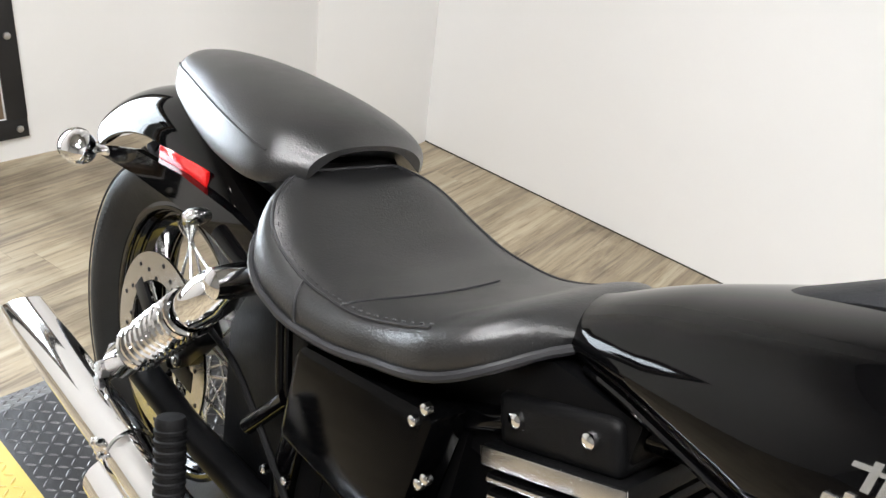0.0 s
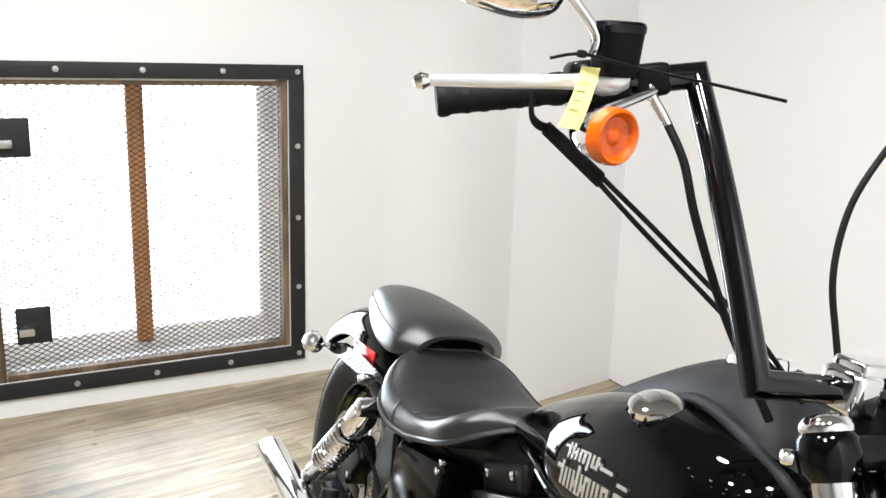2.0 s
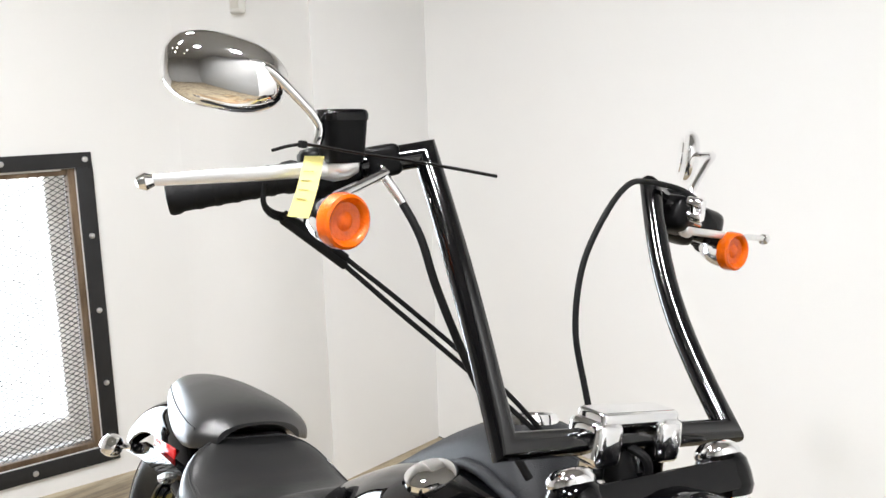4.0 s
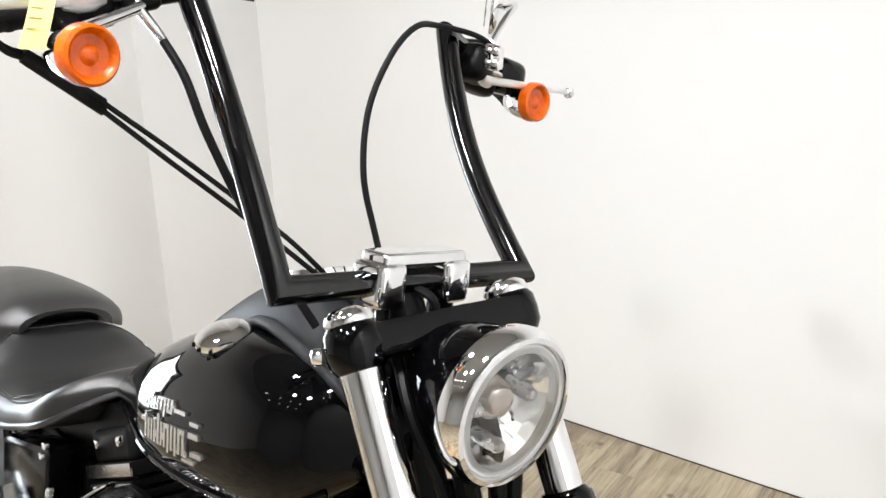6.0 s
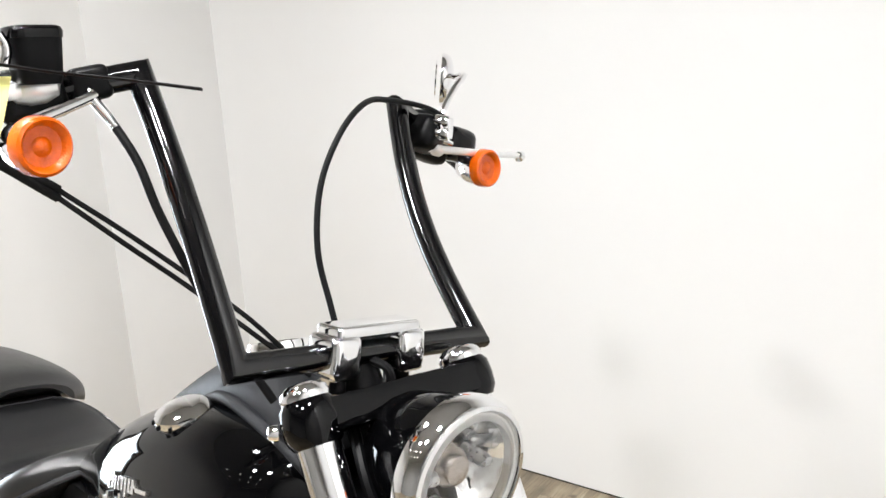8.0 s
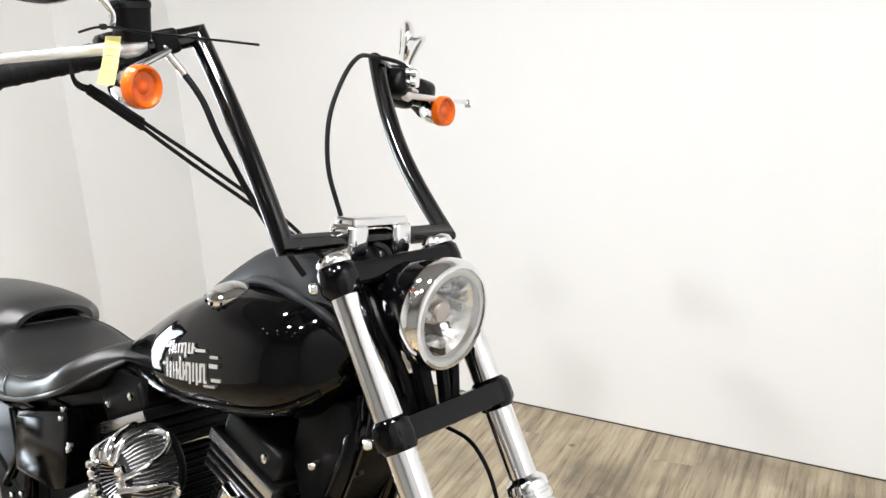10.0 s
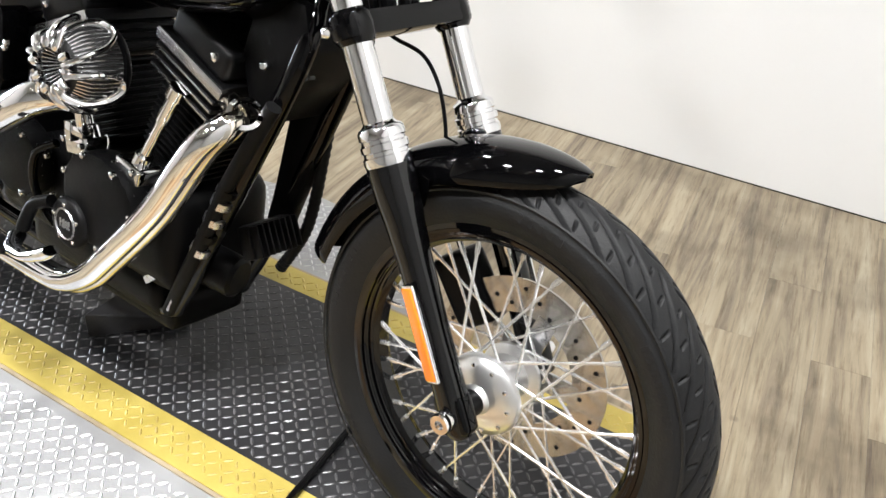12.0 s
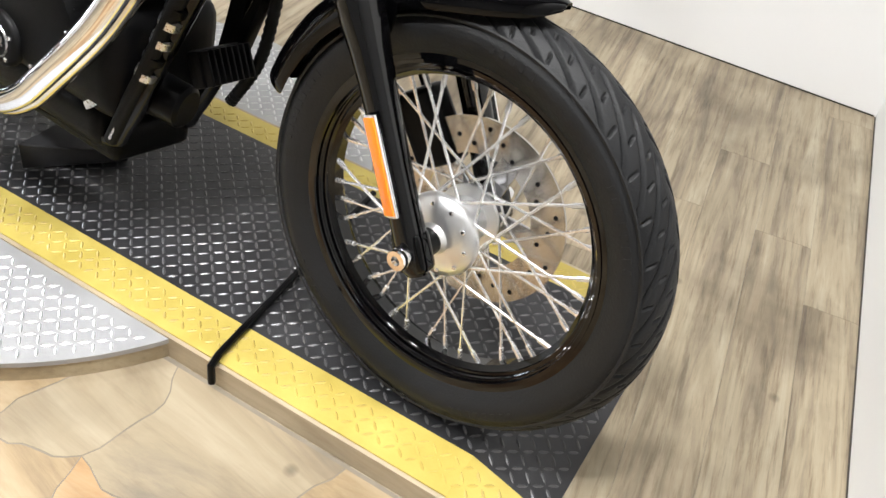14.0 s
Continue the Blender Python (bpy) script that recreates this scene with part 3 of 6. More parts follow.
# wheels
def tyre_bm(R, hw, rim_r, n=720, groove=0.011, repeats=24, tread=72):
    """A tyre round the local y axis with cut tread grooves."""
    prof = []
    rb = rim_r - 0.004
    prof.append((rb - 0.006, -hw * 0.60))
    prof.append((rb, -hw * 0.66))
    H = R - rb
    for a in np.linspace(-62, 62, tread + 8):
        y = hw * math.sin(radians(a)) / math.sin(radians(62)) if abs(a) < 62 else math.copysign(hw, a)
        r = R - H * 0.48 * (1 - math.cos(radians(a))) / (1 - math.cos(radians(62)))
        prof.append((r, y))
    prof.insert(2, (rb + H * 0.22, -hw * 0.92))
    prof.insert(3, (rb + H * 0.40, -hw * 1.0))
    prof.append((rb + H * 0.40, hw * 1.0))
    prof.append((rb + H * 0.22, hw * 0.92))
    prof.append((rb, hw * 0.66))
    prof.append((rb - 0.006, hw * 0.60))
    P = np.array(prof)
    th = np.linspace(0, 2 * np.pi, n, endpoint=False)
    T, Y = np.meshgrid(th, P[:, 1], indexing="ij")
    Rr = np.broadcast_to(P[:, 0], T.shape).copy()
    per = 2 * np.pi / repeats
    ay = np.abs(Y) / hw
    side = np.sign(Y) * per * 0.25
    # long thin grooves sweeping from the shoulder towards the crown
    sweep = 2.5
    ph = (T + side + per * sweep * (ay ** 1.25)) % per
    ph = np.minimum(ph, per - ph) * R
    g = np.clip((0.0068 - ph) / 0.0028, 0, 1) * np.clip((ay - 0.06) * 14, 0, 1) * np.clip((0.92 - ay) * 14, 0, 1)
    # short slits across the ribs between them
    g2 = np.zeros_like(g)
    for row_ay in (0.26, 0.50, 0.74):
        ph2 = (T + side + per * (sweep * row_ay ** 1.25 + 0.5) + (ay - row_ay) * per * 0.5) % per
        ph2 = np.minimum(ph2, per - ph2) * R
        g2 = np.maximum(g2, np.clip((0.0028 - ph2) / 0.0014, 0, 1) * np.clip((0.095 - np.abs(ay - row_ay)) * 40, 0, 1))
    tr = Rr > rb + H * 0.5
    Rr -= np.where(tr, groove * np.maximum(g, g2 * 0.6), 0)
    X, Z = Rr * np.cos(T), Rr * np.sin(T)
    vs = np.stack([X, Y, Z], -1).reshape(-1, 3)
    m = len(prof)
    fs = []
    for i in range(n):
        j = (i + 1) % n
        for k in range(m - 1):
            fs.append((i * m + k, i * m + k + 1, j * m + k + 1, j * m + k))
    return vs.tolist(), fs


def raw(name, vs, fs, material, parent, label="", smooth=True):
    me = bpy.data.meshes.new(name)
    me.from_pydata(vs, [], fs)
    if smooth:
        me.polygons.foreach_set("use_smooth", [True] * len(me.polygons))
    me.materials.append(material)
    o = new(name, me)
    o.parent = parent
    if label:
        o["label"] = label
    return o


def wheel(name, where, R, hw, rim_r, rim_hw, disc_y, disc_r, n, repeats, spoke_n=40, inner=0.62, carrier=M_STEEL):
    w = empty(name, where)
    w.parent = bike
    vs, fs = tyre_bm(R, hw, rim_r, n, repeats=repeats)
    tyre = raw("tyre", vs, fs, M_TYRE, w, "black rubber tyre with curved tread grooves")
    # raised moulding on the sidewalls: a rib and groups of plain bars
    rs_w = rim_r + (R - rim_r) * 0.40
    for sg in (-1, 1):
        part("sidewall_rib", lathe([(rs_w + 0.0165, hw * 0.985), (rs_w + 0.0180, hw * 1.006), (rs_w + 0.0200, hw * 1.006), (rs_w + 0.0215, hw * 0.97)], (0, 0, 0), (0, sg, 0), 120), M_TYRE, tyre)
        marks = bmesh.new()
        for a0, cnt in ((20, 8), (75, 5), (150, 9), (215, 6), (290, 8)):
            for q in range(cnt):
                t = radians(a0 + q * 3.1)
                block((0.011, 0.0016, 0.0062), Matrix.Rotation(-t, 4, "Y") @ Matrix.Translation((rs_w + 0.001, sg * hw * 0.998, 0)), 0, bm=marks)
        tagged(part("sidewall_lettering", marks, M_TYRE, tyre, smooth=False), kind="stuff")
    k = rim_hw
    part("rim", lathe([(rim_r, -k), (rim_r + 0.001, -k + 0.003), (rim_r - 0.006, -k + 0.004), (rim_r - 0.012, -k + 0.012), (rim_r - 0.016, -k * 0.5), (rim_r - 0.026, -k * 0.3), (rim_r - 0.028, 0), (rim_r - 0.026, k * 0.3), (rim_r - 0.016, k * 0.5), (rim_r - 0.012, k - 0.012), (rim_r - 0.006, k - 0.004), (rim_r + 0.001, k - 0.003), (rim_r, k), (rim_r - 0.012, k), (rim_r - 0.022, k * 0.55), (rim_r - 0.034, k * 0.32), (rim_r - 0.035, -k * 0.32), (rim_r - 0.022, -k * 0.55), (rim_r - 0.012, -k), (rim_r, -k)], (0, 0, 0), (0, 1, 0), 96), M_BAR, w, "gloss black spoked rim")
    for rr, yy in ((rim_r - 0.0125, -k * 0.97), (rim_r - 0.0160, -k * 0.80), (rim_r - 0.0225, -k * 0.53), (rim_r - 0.0160, k * 0.80), (rim_r - 0.0225, k * 0.53)):
        part("rim_step", lathe([(rr + 0.002, yy - 0.003), (rr - 0.0036, yy - 0.0024), (rr - 0.0052, yy), (rr - 0.0036, yy + 0.0024), (rr + 0.002, yy + 0.003)], (0, 0, 0), (0, 1, 0), 96), M_BAR, w)
    part("hub", lathe([(0.0, -0.066), (0.020, -0.066), (0.024, -0.058), (0.042, -0.055), (0.060, -0.046), (0.063, -0.040), (0.062, -0.034), (0.040, -0.028), (0.031, -0.012), (0.031, 0.012), (0.036, 0.026), (0.050, 0.032), (0.050, 0.038), (0.026, 0.046), (0.02, 0.06), (0, 0.06)], (0, 0, 0), (0, 1, 0), 40), M_HUB, w, "pale polished alloy hub")
    for kk in range(10):
        a = 2 * math.pi * kk / 10
        part("bolt", bolt((0.050 * math.cos(a), -0.051, 0.050 * math.sin(a)), (0, -1, 0), 0.0035, 0.003), M_CHROME, w)
    d = disc_y
    bm = lathe([(disc_r * inner, d - 0.002), (disc_r, d - 0.002), (disc_r, d + 0.002), (disc_r * inner, d + 0.002), (disc_r * inner, d - 0.002)], (0, 0, 0), (0, 1, 0), 72)
    disc = part("brake_disc", bm, M_DISC, w, "drilled steel brake disc")
    car = bmesh.new()
    for kk in range(5):
        a = 2 * math.pi * kk / 5
        m = Matrix.Rotation(-a, 4, "Y") @ Matrix.Translation((disc_r * (inner + 0.34) / 2, d, 0))
        block((disc_r * (inner - 0.20), 0.006, 0.034), m, 0.002, bm=car)
    lathe([(0.0, d - 0.003), (0.044, d - 0.003), (0.044, d + 0.003), (0.0, d + 0.003)], (0, 0, 0), (0, 1, 0), 32, car)
    part("disc_carrier", car, carrier, w)
    holes = lathe([(0.0, 0.0008), (0.0036, 0.0008), (0.0036, -0.0008), (0, -0.0008)], (0, 0, 0), (0, 1, 0), 10)
    hob = part("drill_hole", holes, M_BLACK, w)
    hme = hob.data
    cnt = 0
    for kk in range(30):
        a = 2 * math.pi * kk / 30
        rr = disc_r * (0.72, 0.81, 0.90)[kk % 3]
        for yy in (d - 0.002, d + 0.002):
            o = hob if cnt == 0 else new("drill_hole", hme)
            o.parent = w
            o.matrix_basis = Matrix.Translation((rr * math.cos(a), yy, rr * math.sin(a)))
            cnt += 1
    # laced spokes, each with its nipple
    ro = rim_r - 0.034
    for sgn in (-1, 1):
        for lean in (-1, 1):
            da = radians(52) * lean
            a0 = Vector((0.053 * math.cos(-da), sgn * 0.037, 0.053 * math.sin(-da)))
            a1 = Vector((ro, sgn * 0.006, 0))
            dd = (a1 - a0).normalized()
            q = a1 - dd * 0.02
            bm = tube([a0, q], 0.0025, 6)
            tube([q, a1 + dd * 0.004], [0.0042, 0.004], 6, bm)
            base = part("spoke", bm, M_SPOKE, w)
            per = spoke_n // 4
            off = (0.0 if sgn < 0 else 0.5) + (0.25 if lean > 0 else 0)
            for kk in range(per):
                o = base if kk == 0 else new("spoke", base.data)
                o.parent = w
                o.matrix_basis = Matrix.Rotation(-2 * math.pi * (kk + off) / per, 4, "Y")
    return w


fw = wheel("front_wheel", MF @ Matrix.Translation(AX), 0.327, 0.050, 0.253, 0.034, 0.058, 0.146, 1300, 34)
rw = wheel("rear_wheel", Matrix.Translation((0.0, 0, 0.329)), 0.329, 0.076, 0.225, 0.05, -0.075, 0.146, 800, 26, inner=0.70, carrier=M_BLACK)

# fork
FY_ = 0.103
for sg in (-1, 1):
    y = sg * FY_
    front("fork_tube", tube([forkp(0.34, y), forkp(0.75, y)], 0.0207, 28), M_CHROME, label="chrome fork tube")
    sl = lathe([(0.0, -0.035), (0.015, -0.034), (0.022, -0.022), (0.0235, 0.02), (0.0225, 0.07), (0.022, 0.12), (0.024, 0.22), (0.027, 0.27), (0.0305, 0.305), (0.0315, 0.335), (0.0315, 0.354), (0.027, 0.358), (0, 0.358)], forkp(0, y), FDIR, 28)
    slider = front("fork_slider", sl, M_BAR, label="gloss black fork slider")
    front("seal_collar", lathe([(0.021, 0.368), (0.0315, 0.368), (0.0325, 0.372), (0.0325, 0.380), (0.0300, 0.382), (0.0300, 0.386), (0.0322, 0.388), (0.0322, 0.396), (0.0295, 0.398), (0.0295, 0.402), (0.0315, 0.404), (0.0310, 0.414), (0.028, 0.418), (0.024, 0.42), (0.0205, 0.424)], forkp(-0.018, y), FDIR, 28), M_CHROME, slider, "ribbed chrome seal collar")
    # amber reflector on the slider's outer rear face
    rp = forkp(0.125, y + sg * 0.029, 0.002)
    rm = Matrix.Translation(rp) @ Matrix.Rotation(radians(-27.7), 4, "Y") @ Matrix.Rotation(radians(sg * 14), 4, "Z")
    refl = front("reflector_base", block((0.025, 0.006, 0.137), rm, 0.0025), M_CHROME, slider, "chrome reflector holder")
    front("reflector", block((0.0205, 0.006, 0.130), rm @ Matrix.Translation((0, sg * 0.0025, 0)), 0.0025), M_AMBER_REFL, slider, "long amber reflector")
    # axle lug and axle end
    front("axle_lug", block((0.05, 0.034, 0.06), Matrix.Translation(forkp(0.0, y, 0.0)) @ Matrix.Rotation(radians(-27.7), 4, "Y"), 0.012, 3), M_GLOSS, slider)
    front("axle_nut", lathe([(0.0, 0.021), (0.006, 0.021), (0.007, 0.027), (0.014, 0.027), (0.0155, 0.024), (0.0155, 0.008), (0.012, 0.0), (0.012, -0.06)], AX + Vector((0, sg * (FY_ + 0.012), 0)), (0, sg, 0), 20), M_CHROME, slider, "bright steel axle nut")
front("axle_spacer", lathe([(0.012, -0.10), (0.020, -0.10), (0.020, -0.062), (0.012, -0.062)], AX, (0, 1, 0), 20), M_BLACK, label="black axle spacer")

# fork yokes: rounded bars that wrap both legs
def yoke(d, th, deep, half, boss):
    out = []
    rr = deep / 2
    for sg in (1, -1):
        for k in range(13):
            t = math.pi * k / 12 + (0 if sg > 0 else math.pi)
            out.append((rr * math.cos(t), sg * (half - rr) + rr * math.sin(t)))
    m = Matrix.Translation(forkp(d, 0, 0.0)) @ Matrix.Rotation(radians(-27.7), 4, "Y") @ Matrix.Translation((0, 0, -th / 2))
    bm = prism(out, m, th, 0.006)
    for sg in (-1, 1):
        lathe([(0.0205, -th * 0.70), (boss - 0.006, -th * 0.68), (boss - 0.001, -th * 0.42), (boss, 0.0), (boss - 0.001, th * 0.42), (boss - 0.006, th * 0.64), (0.0, th * 0.68)], forkp(d, sg * FY_), FDIR, 28, bm)
    return bm


front("upper_yoke", yoke(0.738, 0.033, 0.054, 0.130, 0.029), M_GLOSS, label="gloss black upper fork yoke")
front("lower_yoke", yoke(0.529, 0.033, 0.054, 0.134, 0.029), M_GLOSS, label="gloss black lower fork yoke")
for sg in (-1, 1):
    front("fork_cap", lathe([(0.0235, 0.757), (0.0245, 0.762), (0.0225, 0.768), (0.016, 0.773), (0.011, 0.774), (0.009, 0.7725), (0.0, 0.7725)], forkp(0, sg * FY_), FDIR, 24), M_CHROME, label="chrome fork cap")
    for d in (0.738, 0.529):
        front("pinch_bolt", bolt(forkp(d, sg * (FY_ + 0.026), -0.022), (-0.6, sg, 0), 0.008, 0.008), M_CHROME)
front("steering_stem", tube([STEER - FDIR * 0.24, STEER + FDIR * 0.03], 0.026, 20), M_BLACK)
# black covers and wiring between the legs
for y, x, r in ((-0.035, 0.01, 0.012), (0.03, 0.015, 0.011), (-0.06, 0.0, 0.006), (0.055, -0.005, 0.007), (0.0, 0.02, 0.009)):
    front("wiring_sleeve", tube(spline([forkp(0.72, y, x), forkp(0.66, y * 1.2, x + 0.012), forkp(0.60, y * 0.9, x + 0.004), forkp(0.53, y * 0.6, x - 0.02)]), r, 8), M_BLACK)

# headlight
HL = Vector((1.392, -0.009, 0.938))
HD = Vector((0.995, 0, -0.10)).normalized()
head = front("headlight", lathe([(0.0, -0.10), (0.03, -0.098), (0.055, -0.08), (0.065, -0.045), (0.069, -0.012), (0.069, 0.0)], HL, HD, 40), M_GLOSS, label="round headlight with chrome trim ring")
front("trim_ring", lathe([(0.0695, -0.018), (0.0755, -0.014), (0.077, -0.004), (0.0755, 0.006), (0.071, 0.012), (0.0665, 0.013), (0.0645, 0.009), (0.0645, 0.0)], HL, HD, 48), M_CHROME, head, "chrome trim ring")
front("lens", lathe([(0.0, 0.021), (0.02, 0.0205), (0.042, 0.017), (0.060, 0.010), (0.0655, 0.006), (0.064, 0.004), (0.042, 0.013), (0.02, 0.0165), (0.0, 0.017)], HL, HD, 40), M_CLEARLENS, head, "clear headlight lens")
# faceted reflector bowl
bm = bmesh.new()
u_, v_, a_ = frame_of(HD)
own = random.Random(8)
bowl = [(0.012, -0.046), (0.020, -0.0445), (0.029, -0.0405), (0.038, -0.033), (0.046, -0.0235), (0.053, -0.0135), (0.060, -0.003)]
for (r0, h0), (r1, h1) in zip(bowl, bowl[1:]):
    cnt = 12 if r0 < 0.03 else 22
    sh = own.random()
    for k in range(cnt):
        t0, t1 = 2 * math.pi * (k + sh) / cnt, 2 * math.pi * (k + 1 + sh) / cnt
        w0, w1 = own.uniform(-0.0011, 0.0011), own.uniform(-0.0011, 0.0011)
        quad = []
        for r, h, t in ((r0, h0 + w0, t0), (r1, h1 + w1, t0), (r1, h1 - w1, t1), (r0, h0 - w0, t1)):
            quad.append(bm.verts.new(HL + a_ * h + (u_ * math.cos(t) + v_ * math.sin(t)) * r))
        bm.faces.new(quad)
front("bowl_backing", lathe([(0.010, -0.0495), (0.024, -0.0475), (0.037, -0.0375), (0.050, -0.0225), (0.0615, -0.006)], HL, HD, 40), M_BOWL, head)
front("reflector_bowl", bm, M_BOWL, head, "faceted mirror bowl", smooth=False)
front("lens_ring", lathe([(0.0535, 0.001), (0.0555, 0.0095), (0.0635, 0.0088), (0.0655, 0.003), (0.0535, 0.001)], HL, HD, 48), M_RING, head, "pale ring inside the lens")
front("bulb_shield", lathe([(0.0, -0.004), (0.014, -0.006), (0.0195, -0.013), (0.0200, -0.03), (0.015, -0.048)], HL + Vector((0, 0, 0.002)), HD, 24), M_SHIELD, head, "bulb shield")
for du, dv in ((-0.034, 0.004), (0.034, 0.004), (0.0, -0.040)):
    front("marker_lamp", lathe([(0.0, 0.000), (0.005, -0.001), (0.0075, -0.005), (0.0075, -0.03)], HL + u_ * du + v_ * dv, HD, 16), M_SATIN, head)
front("headlight_bracket", tube([HL + Vector((-0.07, 0, -0.06)), HL + Vector((-0.06, 0, -0.085)), forkp(0.60, 0, 0.02)], 0.012, 10), M_CHROME, head)

# front fender: thin shell round the tyre with turned-down sides and a beak
def fender_shell(c, R, a0, a1, n, hw, drop, taper0=0.0, taper1=0.0, th=0.003, w_fn=None):
    rings = []
    for i in range(n + 1):
        f = i / n
        a = radians(a0 + (a1 - a0) * f)
        k = 1.0
        if taper0 and f < taper0:
            k = math.sqrt(max(0.02, 1 - (1 - f / taper0) ** 2))
        if taper1 and f > 1 - taper1:
            k = min(k, math.sqrt(max(0.02, 1 - ((f - 1 + taper1) / taper1) ** 2)))
        w = (w_fn(f) if w_fn else hw) * k
        e = Vector((math.cos(a), 0, math.sin(a)))
        prof = []
        for j in range(17):
            s = -1 + j / 8.0
            yy = w * math.copysign(abs(math.sin(abs(s) * math.pi / 2)) ** 0.9, s)
            rr = R - drop * k * (1 - math.cos(abs(s) * math.pi / 2)) ** 1.2
            prof.append((yy, rr))
        ring = [c + e * r + Vector((0, y, 0)) for y, r in prof] + [c + e * (r - th) + Vector((0, y * 0.97, 0)) for y, r in prof[::-1]]
        rings.append(ring)
    return loft(rings)


front("front_fender", fender_shell(AX, 0.362, 78.5, 167, 40, 0.066, 0.05, taper0=0.34, taper1=0.06), M_GLOSS, label="gloss black front fender")
for sg in (-1, 1):
    front("fender_bracket", prism([(-0.018, -0.012), (0.016, -0.012), (0.022, 0.030), (-0.022, 0.034)], Matrix.Translation(forkp(0.30, sg * 0.066, 0.0)) @ Matrix.Rotation(radians(90), 4, "X"), 0.006, 0.001), M_GLOSS)
# caliper on the far side
front("brake_caliper", block((0.075, 0.05, 0.12), Matrix.Translation(AX + Vector((-0.115, 0.07, 0.085))) @ Matrix.Rotation(radians(-38), 4, "Y"), 0.014, 3), M_BLACK, label="black brake caliper")
part("brake_hose", tube(spline([Vector((1.318, 0.04, 0.775)), Vector((1.345, 0.05, 0.762)), Vector((1.396, 0.05, 0.752)), Vector((1.43, 0.05, 0.720)), Vector((1.451, 0.05, 0.675)), Vector((1.458, 0.055, 0.63)), Vector((1.455, 0.075, 0.55)), Vector((1.50, 0.10, 0.45))]), 0.0031, 8), M_BLACK, bike, "thin black brake hose")

# handlebar: one mitred black tube
E_R, T_R, G_R = Vector((1.244, -0.156, 1.022)), Vector((1.075, -0.174, 1.292)), Vector((1.000, -0.418, 1.214))
E_L, T_L, G_L = Vector((1.258, 0.155, 1.026)), Vector((1.062, 0.190, 1.292)), Vector((0.965, 0.430, 1.226))


BARM = Matrix.Translation((1.2458, -0.0025, 1.0224)) @ Matrix.Rotation(radians(-1.3), 4, "X") @ Matrix.Translation((-1.25, 0, -1.02))


def bar(name, bm, material, parent=None, label="", **kw):
    """A part of the handlebar, laid out as the bars stand."""
    bm.transform(BARM)
    return part(name, bm, material, parent or bike, label, **kw)


def upright(a, b):
    out = []
    for k in range(13):
        t = k / 12
        out.append(a.lerp(b, t) + (Vector((-0.018, -0.006, -0.004)) if a.y > 0 else Vector((0.003, 0.002, 0.001))) * math.sin(math.pi * t))
    return out


